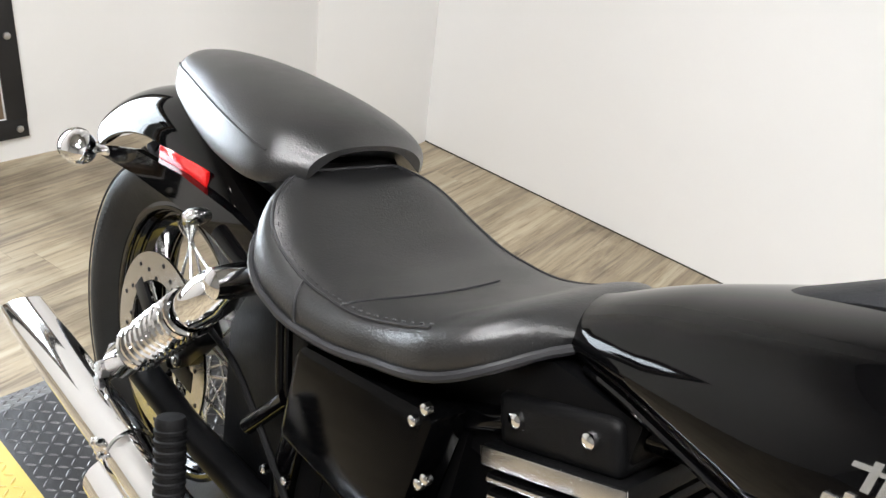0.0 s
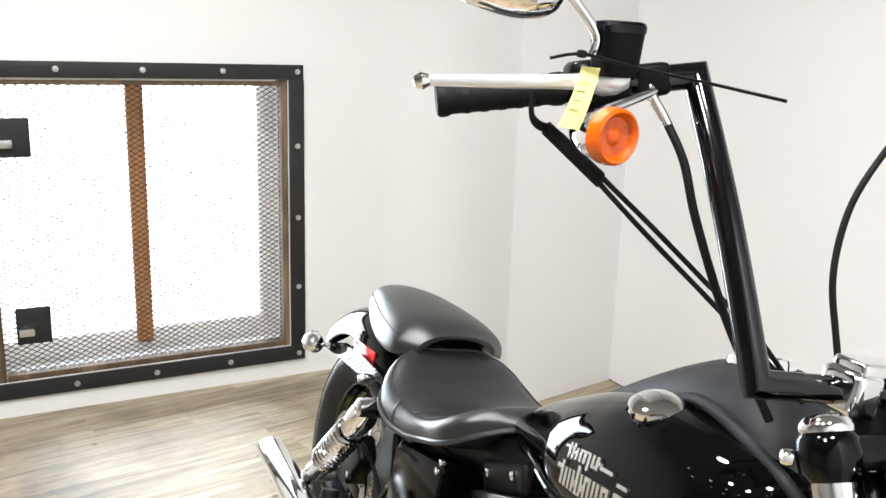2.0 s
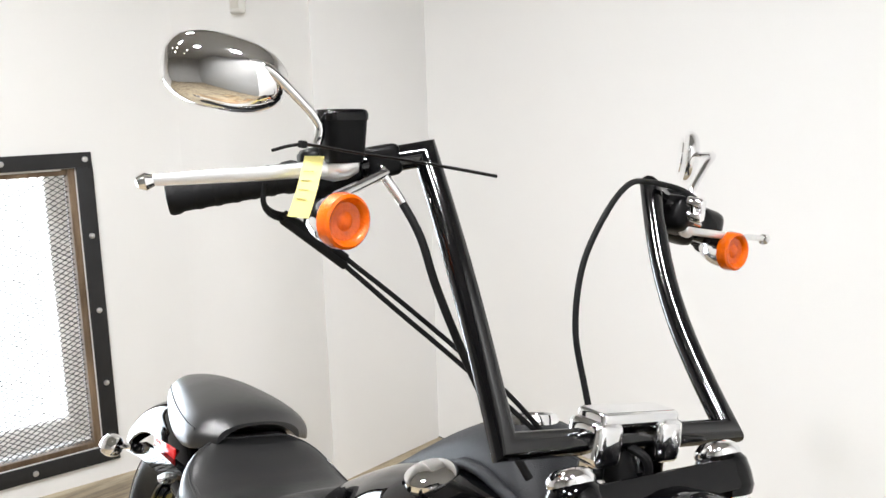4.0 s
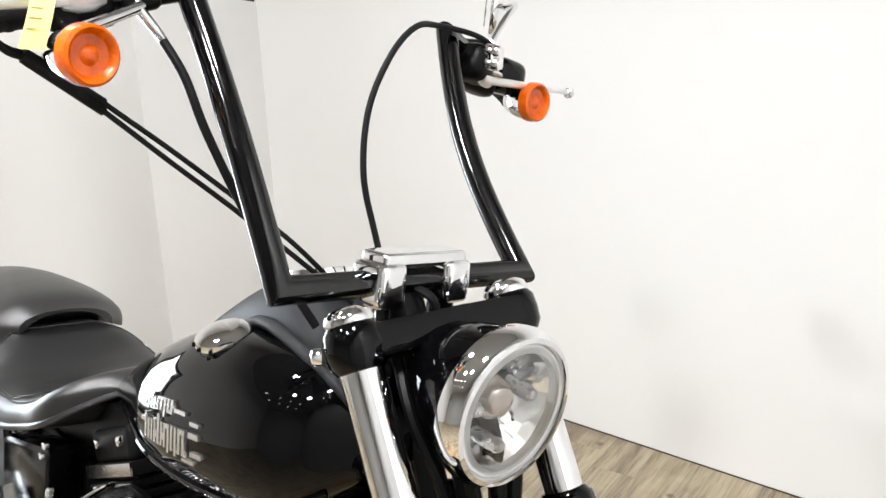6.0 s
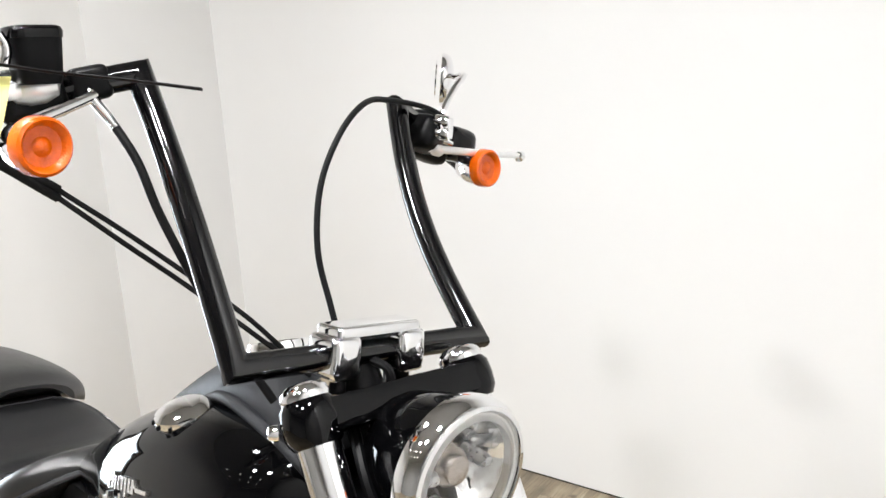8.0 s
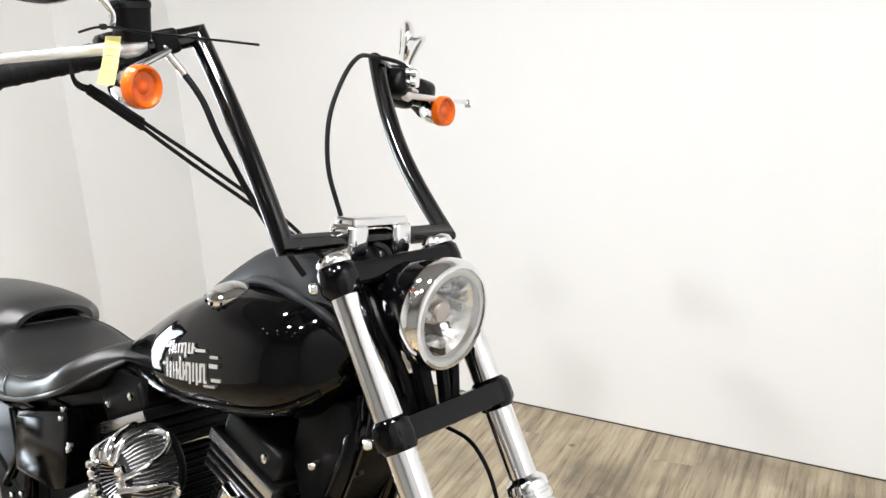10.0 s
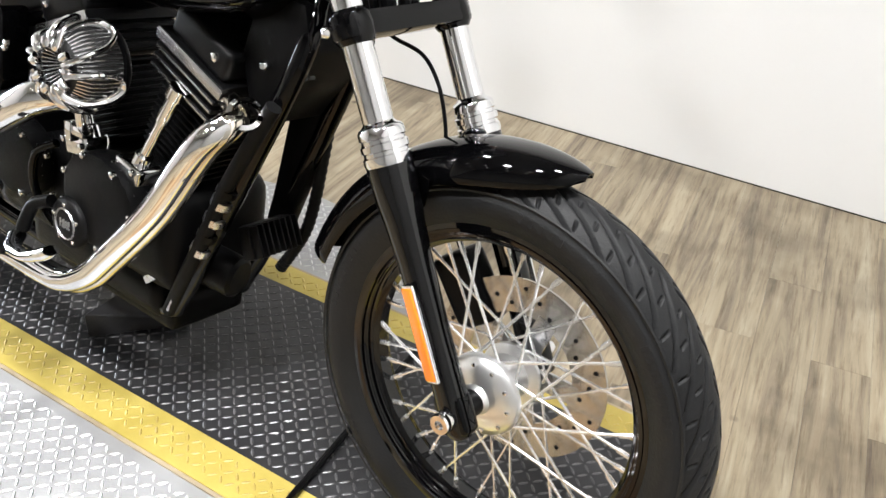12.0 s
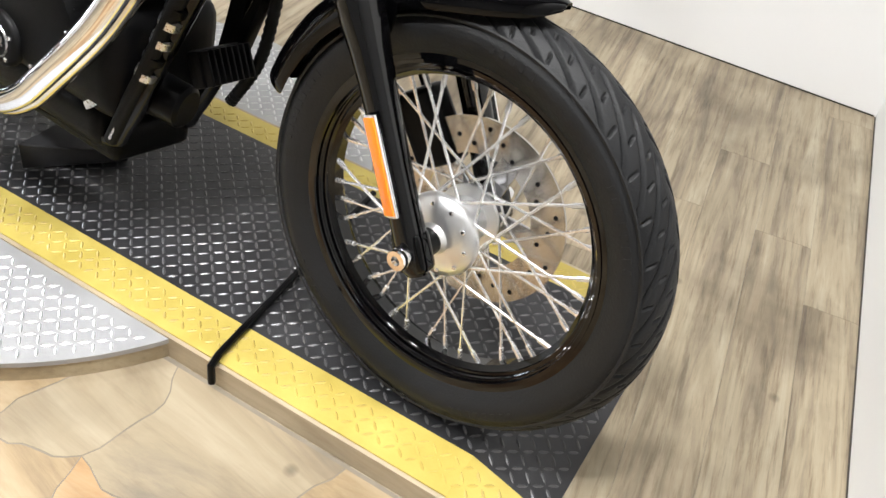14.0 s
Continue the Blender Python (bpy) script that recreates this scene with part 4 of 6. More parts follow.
barpts = [G_R] + upright(T_R, E_R) + upright(E_L, T_L) + [G_L]
bar("handlebar", tube(barpts, 0.0138, 24), M_BAR, label="gloss black mitred high handlebar")
for sg in (-1, 1):
    T_, G_ = (T_R, G_R) if sg < 0 else (T_L, G_L)
    gd = (G_ - T_).normalized()
    L = (G_ - T_).length
    g0 = T_ + gd * (L - 0.128)
    grip = bar("hand_grip", lathe([(0.0, -0.002), (0.0155, -0.002), (0.0172, 0.003), (0.0168, 0.012), (0.0152, 0.016), (0.0152, 0.116), (0.0172, 0.12), (0.0172, 0.127), (0.015, 0.130), (0, 0.131)], g0, gd, 20), M_RUBBER, label="black rubber grip")
    for k in range(5):
        bar("grip_rib", lathe([(0.0150, -0.002), (0.0160, 0), (0.0160, 0.005), (0.0150, 0.007)], g0 + gd * (0.025 + k * 0.018), gd, 20), M_RUBBER, grip)
    # switch housing
    hc = T_ + gd * (L - 0.163)
    ux, uy, uz = frame_of(gd)
    hm = Matrix((Vector((gd.x, ux.x, uy.x, hc.x)), Vector((gd.y, ux.y, uy.y, hc.y)), Vector((gd.z, ux.z, uy.z, hc.z)), Vector((0, 0, 0, 1))))
    hous = bar("switch_housing", block((0.062, 0.046, 0.052), hm, 0.012, 3), M_BLACK, label="black switch housing")
    for q in (-0.018, 0.0, 0.018):
        bar("switch_button", block((0.012, 0.01, 0.012), hm @ Matrix.Translation((q, (0.024 if sg > 0 else -0.024) * 1.0, 0.006)), 0.003), M_RUBBER, hous)
    # lever perch and lever ahead of the grip
    pc = hc - gd * 0.055
    bar("lever_perch", block((0.040, 0.030, 0.034) if sg < 0 else (0.054, 0.056, 0.050), Matrix.Translation(pc - hc + (Vector((0.010, 0.012, -0.018)) if sg > 0 else Vector((0, 0, 0)))) @ hm, 0.010 if sg < 0 else 0.02, 4), M_BLACK, label="black lever perch")
    fw_ = Vector((1, 0, 0))
    fw_ = (fw_ - gd * gd.dot(fw_)).normalized()
    tip = Vector((1.028, -0.446, 1.230)) if sg < 0 else Vector((1.031, 0.485, 1.244))
    root = (hc - gd * 0.012 if sg < 0 else pc) + fw_ * 0.030 + Vector((0, 0, 0.006 if sg < 0 else -0.034))
    if sg > 0:
        for dz in (-0.012, 0.004):
            bar("clamp_bolt", lathe([(0.0, 0.012), (0.007, 0.012), (0.009, 0.009), (0.009, -0.01)], pc + fw_ * 0.046 + Vector((0, 0.0, dz)), fw_, 14), M_CHROME)
        bar("perch_clamp", block((0.012, 0.026, 0.030), Matrix.Translation(pc + fw_ * 0.046 + Vector((0, 0.005, -0.004))), 0.004), M_CHROME, label="chrome perch clamp")
    lv = [root, root.lerp(tip, 0.22) + fw_ * 0.012, root.lerp(tip, 0.5) + fw_ * 0.014, root.lerp(tip, 0.78) + fw_ * 0.006, tip]
    lever = bar("brake_lever" if sg < 0 else "clutch_lever", tube(spline(lv, 5), [0.0075, 0.0068, 0.0060, 0.0056, 0.0050, 0.0042] if sg < 0 else [0.0045, 0.0045, 0.0043, 0.0040, 0.0036, 0.0034], 12, flat=(1.2, 0.7)), M_LEVER, label="pale polished hand lever")
    bar("lever_pivot", lathe([(0.0, -0.024), (0.010, -0.020), (0.015, -0.008), (0.015, 0.006), (0.010, 0.018), (0.0, 0.022)] if sg < 0 else [(0.0, -0.016), (0.008, -0.012), (0.010, 0.0), (0.008, 0.012), (0.0, 0.016)], root + (tip - root) * 0.06, gd, 18), M_LEVER, lever)
    bar("lever_ball", lathe([(0.0, -0.009), (0.0055, -0.0075), (0.009, 0.0), (0.0055, 0.0075), (0.0, 0.009)], lv[-1] + gd * 0.004, gd, 16), M_CHROME, lever)
    # mirror on a bent chrome stem
    mc = Vector((1.048, -0.394, 1.341)) if sg < 0 else Vector((0.936, 0.407, 1.356))
    stem = [Vector((1.085, -0.306, 1.285)), Vector((1.088, -0.308, 1.304)), Vector((1.085, -0.335, 1.328)), Vector((1.075, -0.366, 1.350)), mc + Vector((0.012, 0.014, 0.002))]
    if sg > 0:
        stem = [Vector((1.035, 0.30, 1.275)), Vector((1.033, 0.306, 1.300)), Vector((1.025, 0.335, 1.335)), Vector((1.006, 0.372, 1.357)), mc + Vector((0.012, 0.004, 0.004))]
    mir_ob = bar("mirror_stem", tube(spline(stem, 5), 0.0048, 10), M_CHROME, label="bent chrome mirror stem")
    # shell: domed teardrop, glass set in its rear face
    rings = []
    yaw = radians(-30 if sg < 0 else 45)
    mm = Matrix.Translation(mc) @ Matrix.Rotation(yaw, 4, "Z") @ Matrix.Rotation(radians(-6 if sg < 0 else 2), 4, "X")
    for x, k in ((-0.016, 0.90), (-0.018, 0.98), (-0.014, 1.0), (-0.004, 0.985), (0.006, 0.90), (0.013, 0.74), (0.018, 0.50), (0.0205, 0.25), (0.021, 0.05)):
        ring = []
        for j in range(36):
            t = 2 * math.pi * j / 36
            cy, cz = math.cos(t), math.sin(t)
            wid = 0.061 * math.copysign(abs(cy) ** 0.8, cy)
            hei = (0.0365 + 0.003 * cy * sg) * math.copysign(abs(cz) ** 0.85, cz)
            ring.append(mm @ Vector((x * (1.0 if sg < 0 else 0.55), wid * k, hei * k * (1.0 if sg < 0 else 1.12))))
        rings.append(ring)
    bar("mirror_shell", loft(rings), M_CHROME, mir_ob, "chrome mirror shell")
    bar("mirror_glass", loft([[mm @ Vector((-0.0185, 0.052 * math.cos(2 * math.pi * j / 32), 0.029 * math.sin(2 * math.pi * j / 32))) for j in range(32)], [mm @ Vector((-0.0165, 0.052 * math.cos(2 * math.pi * j / 32), 0.029 * math.sin(2 * math.pi * j / 32))) for j in range(32)]]), M_CHROME, mir_ob, "mirror glass")
    if sg > 0:
        bar("control_cover", block((0.044, 0.058, 0.050), Matrix.Translation((1.040, 0.328, 1.252)) @ Matrix.Rotation(radians(-8), 4, "X"), 0.020, 4), M_GLOSS, label="gloss black control cover")
        bar("clutch_housing", block((0.042, 0.074, 0.052), Matrix.Translation((1.034, 0.272, 1.252)) @ Matrix.Rotation(radians(-14), 4, "X"), 0.016, 3), M_BLACK, label="black clutch lever housing")
    # turn signal: chrome bullet with amber lens facing ahead
    sc_ = Vector((1.116, -0.288, 1.214))
    if sg > 0:
        sc_ = Vector((1.070, 0.356, 1.221))
    sd = Vector((0.985, 0.17, -0.02) if sg < 0 else (1, 0.02, 0)).normalized()
    sig = bar("turn_signal", lathe([(0.0, -0.048), (0.008, -0.046), (0.018, -0.036), (0.0245, -0.018), (0.0265, 0.0), (0.0265, 0.006), (0.0245, 0.005), (0.014, -0.008), (0.0, -0.011)], sc_, sd, 28), M_CHROME, label="chrome bullet turn signal with amber lens")
    bar("amber_lens", lathe([(0.0, 0.012), (0.005, 0.0115), (0.008, 0.0085), (0.0095, 0.0075), (0.0185, 0.0085), (0.021, 0.0135), (0.0240, 0.0155), (0.0268, 0.0135), (0.0278, 0.007), (0.0278, 0.0), (0.0245, 0.001), (0.018, 0.004), (0.0, 0.005)], sc_, sd, 28), M_AMBER, sig, "ribbed amber lens")
    bar("bulb", lathe([(0.0, 0.011), (0.005, 0.0095), (0.0075, 0.005), (0.006, 0.0), (0, 0)], sc_, sd, 14), M_AMBER_REFL, sig)
    bar("signal_stem", tube([sc_ + Vector((-0.02, 0, 0.02)), pc + Vector((0.012, 0, -0.012))], 0.006, 10), M_CHROME, sig)

# brake fluid reservoir
rc = Vector((1.083, -0.279, 1.292))
rm = Matrix.Translation(rc) @ Matrix.Rotation(radians(9), 4, "X")
res = bar("brake_reservoir", loft([[rm @ Vector((math.copysign(abs(math.cos(t)) ** 0.5, math.cos(t)) * 0.021 * k, math.copysign(abs(math.sin(t)) ** 0.5, math.sin(t)) * 0.023 * k, z)) for t in np.linspace(0, 2 * math.pi, 33)[:-1]] for z, k in ((-0.022, 0.78), (-0.018, 0.86), (0.004, 0.94), (0.021, 1.0))]), M_BLACK, label="black brake fluid reservoir")
bar("reservoir_lid", loft([[rm @ Vector((math.copysign(abs(math.cos(t)) ** 0.5, math.cos(t)) * 0.0218 * k, math.copysign(abs(math.sin(t)) ** 0.5, math.sin(t)) * 0.0238 * k, z)) for t in np.linspace(0, 2 * math.pi, 33)[:-1]] for z, k in ((0.0195, 1.0), (0.0255, 1.02), (0.0290, 0.96), (0.0305, 0.85))]), M_GLOSS, res)

# risers
for sg in (-1, 1):
    y = sg * 0.044 - 0.001
    rz = bar("riser", lathe([(0.019, -0.035), (0.019, -0.02), (0.0155, -0.016), (0.0155, 0.0), (0.018, 0.006), (0.018, 0.012)], Vector((1.25, y, 1.004)), (0, 0, 1), 20), M_CHROME, label="chrome handlebar riser")
    bar("bar_clamp", block((0.050, 0.036, 0.046), Matrix.Translation((1.25, y, 1.024)), 0.010, 3), M_CHROME, rz, "chrome bar clamp")
bar("clamp_bar", block((0.040, 0.110, 0.015), Matrix.Translation((1.25, 0.000, 1.0485)), 0.005, 3), M_CHROME, label="chrome top clamp bar")
bar("wiring_loom", tube(spline([Vector((1.25, -0.01, 1.02)), Vector((1.275, 0.005, 1.01)), Vector((1.272, 0.012, 0.985)), Vector((1.25, 0.0, 0.96))]), 0.005, 8), M_RUBBER)

# cables
for k, dz in enumerate((0.0, -0.012)):
    cab = spline([Vector((1.06, -0.345, 1.240)), Vector((1.062, -0.345, 1.222)), Vector((1.052, -0.330, 1.213 + dz * 0.3)), Vector((1.044, -0.296, 1.205 + dz * 0.4)), Vector((1.054, -0.232, 1.165 + dz * 0.7)), Vector((1.074, -0.182, 1.131 + dz)), Vector((1.104, -0.127, 1.089 + dz)), Vector((1.15, -0.077, 1.044 + dz)), Vector((1.18, -0.02, 0.985))])
    ob = bar("throttle_cable", tube(cab, 0.0029, 8), M_RUBBER, label="black throttle cable")
    bar("cable_boot", tube([cab[15], cab[23]], [0.0055, 0.0062, 0.005], 10), M_RUBBER, ob)
bh = spline([Vector((1.066, -0.220, 1.277)), Vector((1.074, -0.222, 1.264)), Vector((1.086, -0.206, 1.241)), Vector((1.110, -0.190, 1.204)), Vector((1.128, -0.172, 1.150)), Vector((1.158, -0.130, 1.06)), Vector((1.20, -0.08, 0.97))])
bho = bar("brake_hose", tube(bh, 0.0045, 10), M_RUBBER, label="black front brake hose")
bar("hose_fitting", tube(bh[:14], [0.0062, 0.0058, 0.0054, 0.0056, 0.0050], 10), M_CHROME, bho, "bright crimped hose fitting")
bar("banjo_bolt", lathe([(0.0, 0.016), (0.008, 0.015), (0.011, 0.008), (0.011, -0.010), (0.0, -0.012)], Vector((1.064, -0.214, 1.280)), (0.4, 0.9, 0.05), 16), M_CHROME, bho, "chrome banjo bolt")
bar("clutch_cable", tube(spline([Vector((1.06, 0.285, 1.286)), Vector((1.08, 0.224, 1.296)), Vector((1.09, 0.150, 1.298)), Vector((1.125, 0.082, 1.288)), Vector((1.147, 0.030, 1.250)), Vector((1.148, 0.005, 1.19)), Vector((1.155, 0.0, 1.12)), Vector((1.172, 0.010, 1.056)), Vector((1.20, 0.02, 0.98))], 8), 0.0037, 10), M_RUBBER, label="black clutch cable in a wide arc")

# ---- tank ----
TANK = [(0.664, 0.046, 0.762, 0.738), (0.682, 0.068, 0.776, 0.728), (0.750, 0.091, 0.822, 0.724), (0.830, 0.118, 0.862, 0.724), (0.920, 0.145, 0.902, 0.724), (1.020, 0.154, 0.936, 0.729), (1.100, 0.154, 0.948, 0.738), (1.180, 0.148, 0.950, 0.752), (1.235, 0.130, 0.944, 0.778), (1.262, 0.100, 0.930, 0.805), (1.276, 0.05, 0.912, 0.84)]
TK = np.array(TANK)


def smooth_interp(x):
    """The table with its corners rounded off."""
    xs = np.clip(np.linspace(x - 0.03, x + 0.03, 7), TK[0, 0], TK[-1, 0])
    return [float(np.mean([np.interp(q, TK[:, 0], TK[:, k]) for q in xs])) for k in (1, 2, 3)]


def tank_pt(x, t, off=0.0):
    """A point of the tank's skin; t runs round from the right flank (0) over the top (pi/2)."""
    w, zt, zb = smooth_interp(x)
    zm = zb + (zt - zb) * 0.40
    c, s = math.cos(t), math.sin(t)
    up = zt - zm if s > 0 else zm - zb
    n = 1.9 + 1.1 * min(1, max(0, (x - 0.78) / 0.22))
    y = -math.copysign(abs(c) ** (2 / n), c) * (w + off)
    z = zm + math.copysign(abs(s) ** (2 / n), s) * (up + off)
    return Vector((x, y, z))


rings = []
for x in np.linspace(0.664, 1.276, 50):
    rings.append([tank_pt(x, 2 * math.pi * k / 56) for k in range(56)])
tank = part("fuel_tank", loft(rings), M_GLOSS, bike, "gloss black fuel tank with silver emblem")
seam = [tank_pt(x, -0.45, 0.002) for x in np.linspace(0.73, 1.25, 30)]
part("tank_seam", tube(seam, 0.004, 8), M_GLOSS, tank)

# emblem: slanted silver strokes in two rows, then three short dashes
def stroke(x0, x1, t0, t1, lean=0.0):
    """A raised silver stroke on the tank's right flank."""
    bm = bmesh.new()
    corners = []
    for (x, t) in ((x0, t0), (x1, t0), (x1 + lean, t1), (x0 + lean, t1)):
        corners.append((0.957 + (x - 0.92) * 0.83, t * 0.80 - 0.140))
    a = [bm.verts.new(tank_pt(x, t, 0.0035)) for x, t in corners]
    b = [bm.verts.new(tank_pt(x, t, -0.001)) for x, t in corners]
    bm.faces.new(a)
    for k in range(4):
        bm.faces.new((a[k], a[(k + 1) % 4], b[(k + 1) % 4], b[k]))
    return bm


def emblem(bm):
    part("emblem_stroke", bm, M_SILVER, tank, smooth=False)


def row(x0, x1, t0, t1, seedv, tall):
    rnd = random.Random(seedv)
    x = x0
    k = 0
    while x < x1 - 0.006:
        w = 0.0055 + rnd.random() * 0.002
        hi = t1 + (0.05 if k in tall else 0.0)
        emblem(stroke(x, x + w, t0 - (0.04 if rnd.random() < 0.2 else 0), hi, 0.0))
        if rnd.random() < 0.75:
            tt = t0 + (t1 - t0) * rnd.choice((0.0, 0.42, 0.8))
            emblem(stroke(x + w, x + w + 0.005, tt, tt + (t1 - t0) * 0.2, 0.0))
        x += w + 0.0048
        k += 1


row(0.932, 1.020, 0.31, 0.44, 3, (0, 1))
row(0.925, 1.055, 0.10, 0.23, 5, (0, 4))
emblem(stroke(0.920, 0.938, 0.42, 0.455))
emblem(stroke(0.912, 0.93, 0.205, 0.24))
emblem(stroke(1.022, 1.052, 0.335, 0.37))
emblem(stroke(1.066, 1.088, 0.28, 0.31))
emblem(stroke(1.064, 1.088, 0.205, 0.235))
emblem(stroke(1.070, 1.096, 0.13, 0.16))
emblem(stroke(1.048, 1.080, 0.045, 0.08))

# caps and console
cc = Vector((1.046, -0.100, 0.926))
cn = Vector((0.02, -0.34, 1)).normalized()
fcap = part("filler_cap", lathe([(0.0, 0.0125), (0.016, 0.012), (0.027, 0.0100), (0.0325, 0.0065), (0.0335, 0.002), (0.0325, -0.003), (0.030, -0.012)], cc, cn, 40), M_CHROME, bike, "low domed chrome filler cap")
cu, cv, ca_ = frame_of(cn)
for k in range(12):
    t = 2 * math.pi * k / 12
    part("grip_notch", block((0.007, 0.003, 0.005), Matrix.Translation(cc + (cu * math.cos(t) + cv * math.sin(t)) * 0.0328 + ca_ * 0.001) @ Matrix.Rotation(t, 4, "Z"), 0.001), M_BLACK, fcap)
lcap = Vector((1.046, 0.100, 0.923))
part("gauge_cap", lathe([(0.0, 0.021), (0.018, 0.0205), (0.031, 0.018), (0.0365, 0.013), (0.037, 0.005), (0.0345, 0.001), (0.034, -0.02)], lcap, Vector((0.02, 0.24, 1)), 32), M_CHROME, bike, "chrome fuel gauge cap")
CON = [(0.705, 0.016, 0.774, 0.74), (0.75, 0.028, 0.810, 0.76), (0.80, 0.034, 0.842, 0.80), (0.86, 0.040, 0.880, 0.83), (0.92, 0.048, 0.920, 0.85), (0.99, 0.058, 0.963, 0.86), (1.05, 0.070, 0.994, 0.86), (1.10, 0.074, 1.008, 0.88), (1.15, 0.080, 1.0, 0.88), (1.20, 0.084, 0.974, 0.87), (1.25, 0.082, 0.937, 0.86), (1.285, 0.070, 0.902, 0.85), (1.295, 0.04, 0.882, 0.85)]
rings = []
CA = np.array(CON)
for x in np.linspace(0.705, 1.295, 36):
    w, zt, zb = [float(np.mean([np.interp(q, CA[:, 0], CA[:, k]) for q in np.clip(np.linspace(x - 0.02, x + 0.02, 5), 0.705, 1.295)])) for k in (1, 2, 3)]
    rings.append([Vector((x, math.copysign(abs(math.cos(t)) ** 0.75, math.cos(t)) * w, zb + (zt - zb) * (0.45 + 0.55 * math.copysign(abs(math.sin(t)) ** 0.8, math.sin(t))))) for t in np.linspace(0, 2 * math.pi, 33)[:-1]])
con = part("tank_console", loft(rings), M_CONSOLE, bike, "matte black tank console")
for sg in (-1, 1):
    part("console_edge", tube(spline([Vector((0.985, sg * 0.050, 0.915)), Vector((1.04, sg * 0.063, 0.938)), Vector((1.09, sg * 0.074, 0.951)), Vector((1.15, sg * 0.081, 0.947)), Vector((1.20, sg * 0.085, 0.937)), Vector((1.25, sg * 0.084, 0.921)), Vector((1.285, sg * 0.072, 0.89))]), [0.004, 0.0065, 0.0075, 0.0075, 0.007, 0.006], 10), M_CONSOLE, con, "rolled console edge")
part("speedometer", lathe([(0.0, 0.006), (0.030, 0.006), (0.033, 0.010), (0.037, 0.010), (0.039, 0.004), (0.039, -0.012)], Vector((1.085, 0, 0.996)), Vector((-0.25, 0, 1)), 36), M_CHROME, con, "chrome ringed speedometer")
part("speedometer_glass", lathe([(0.0, 0.0085), (0.032, 0.0085), (0.032, 0.0060), (0.0, 0.0060)], Vector((1.085, 0, 0.996)), Vector((-0.25, 0, 1)), 36), M_GLOSS, con)

# ---- seats ----
def seat_loft(tab, n, dish=0.0, power=2.7, base=0.28, arch=0.0, arch_from=0.0, shift=0.0, dish_to=9.0):
    A = np.array(tab)
    rings = []
    for x in np.linspace(A[0, 0], A[-1, 0], n):
        xs = np.clip(np.linspace(x - 0.02, x + 0.02, 5), A[0, 0], A[-1, 0])
        w, zt, zb = [float(np.mean([np.interp(q, A[:, 0], A[:, k]) for q in xs])) for k in (1, 2, 3)]
        zm = zb + (zt - zb) * base
        ring = []
        for k in range(48):
            t = 2 * math.pi * k / 48
            c, s = math.cos(t), math.sin(t)
            pw = power if s > 0 else 4.0
            y = -math.copysign(abs(c) ** (2 / pw), c) * w
            z = zm + math.copysign(abs(s) ** (2 / pw), s) * ((zt - zm) if s > 0 else (zm - zb))
            if s > 0:
                z -= dish * (1 - min(1, abs(y) / max(w, 1e-4)) ** 2) * min(1, (zt - zb) * 12) * min(1, max(0, (dish_to - x) / 0.09))
            if s <= 0 and arch:
                z += arch * min(1, max(0, (x - arch_from) / 0.14)) * (1 - min(1, abs(y) / max(w, 1e-4)) ** 3)
            ring.append(Vector((x, y + shift, z)))
        rings.append(ring)
    return rings


SEAT = [(0.284, 0.062, 0.764, 0.705), (0.292, 0.092, 0.764, 0.688), (0.306, 0.120, 0.760, 0.668), (0.330, 0.143, 0.750, 0.650), (0.37, 0.158, 0.728, 0.634), (0.44, 0.162, 0.710, 0.630), (0.52, 0.158, 0.712, 0.644), (0.57, 0.150, 0.730, 0.660), (0.61, 0.153, 0.754, 0.672), (0.64, 0.147, 0.770, 0.684), (0.665, 0.134, 0.779, 0.700), (0.685, 0.110, 0.778, 0.722), (0.700, 0.076, 0.772, 0.742), (0.710, 0.042, 0.766, 0.754)]
rs = seat_loft(SEAT, 44, 0.024, shift=-0.012, dish_to=0.685)
seat = part("seat", loft(rs), M_LEATHER, bike, "black leather rider seat with stitched seams")
rim_loop = [Vector((r[46].x, r[46].y - 0.003, r[46].z)) for r in rs]
part("piping", tube(rim_loop, 0.005, 8), M_PIPING, seat)
part("piping", tube([Vector((q.x, -q.y - 0.024, q.z)) for q in rim_loop], 0.005, 8), M_PIPING, seat)


def skin(rings_, i, k):
    """A point between the rings of a padded loft."""
    i = min(max(i, 0), len(rings_) - 1.001)
    i0, k0 = int(i), int(math.floor(k))
    fi, fk = i - i0, k - k0
    n_ = len(rings_[0])
    a_, b_ = rings_[i0], rings_[i0 + 1]
    lo_q = a_[k0 % n_].lerp(a_[(k0 + 1) % n_], fk)
    return lo_q.lerp(b_[k0 % n_].lerp(b_[(k0 + 1) % n_], fk), fi)


def stitched(path, parent, rad=0.0019, side=0.006):
    """A sewn seam: a low welt with a row of thread along one side of it."""
    part("seam", tube(path, rad, 6), M_PIPING, parent)
    bm_ = bmesh.new()
    run = 0.0
    for p_, q_ in zip(path, path[1:]):
        d_ = q_ - p_
        run += d_.length
        if run < 0.008 or d_.length < 1e-5:
            continue
        run = 0.0
        d_.normalize()
        o_ = d_.cross(Vector((0, -0.5, 1)).normalized()) * side
        tube([p_ + o_, p_ + o_ + d_ * 0.0045], 0.0008, 5, bm_)
    tagged(part("stitching", bm_, M_THREAD, parent, "row of grey thread"), kind="stuff")


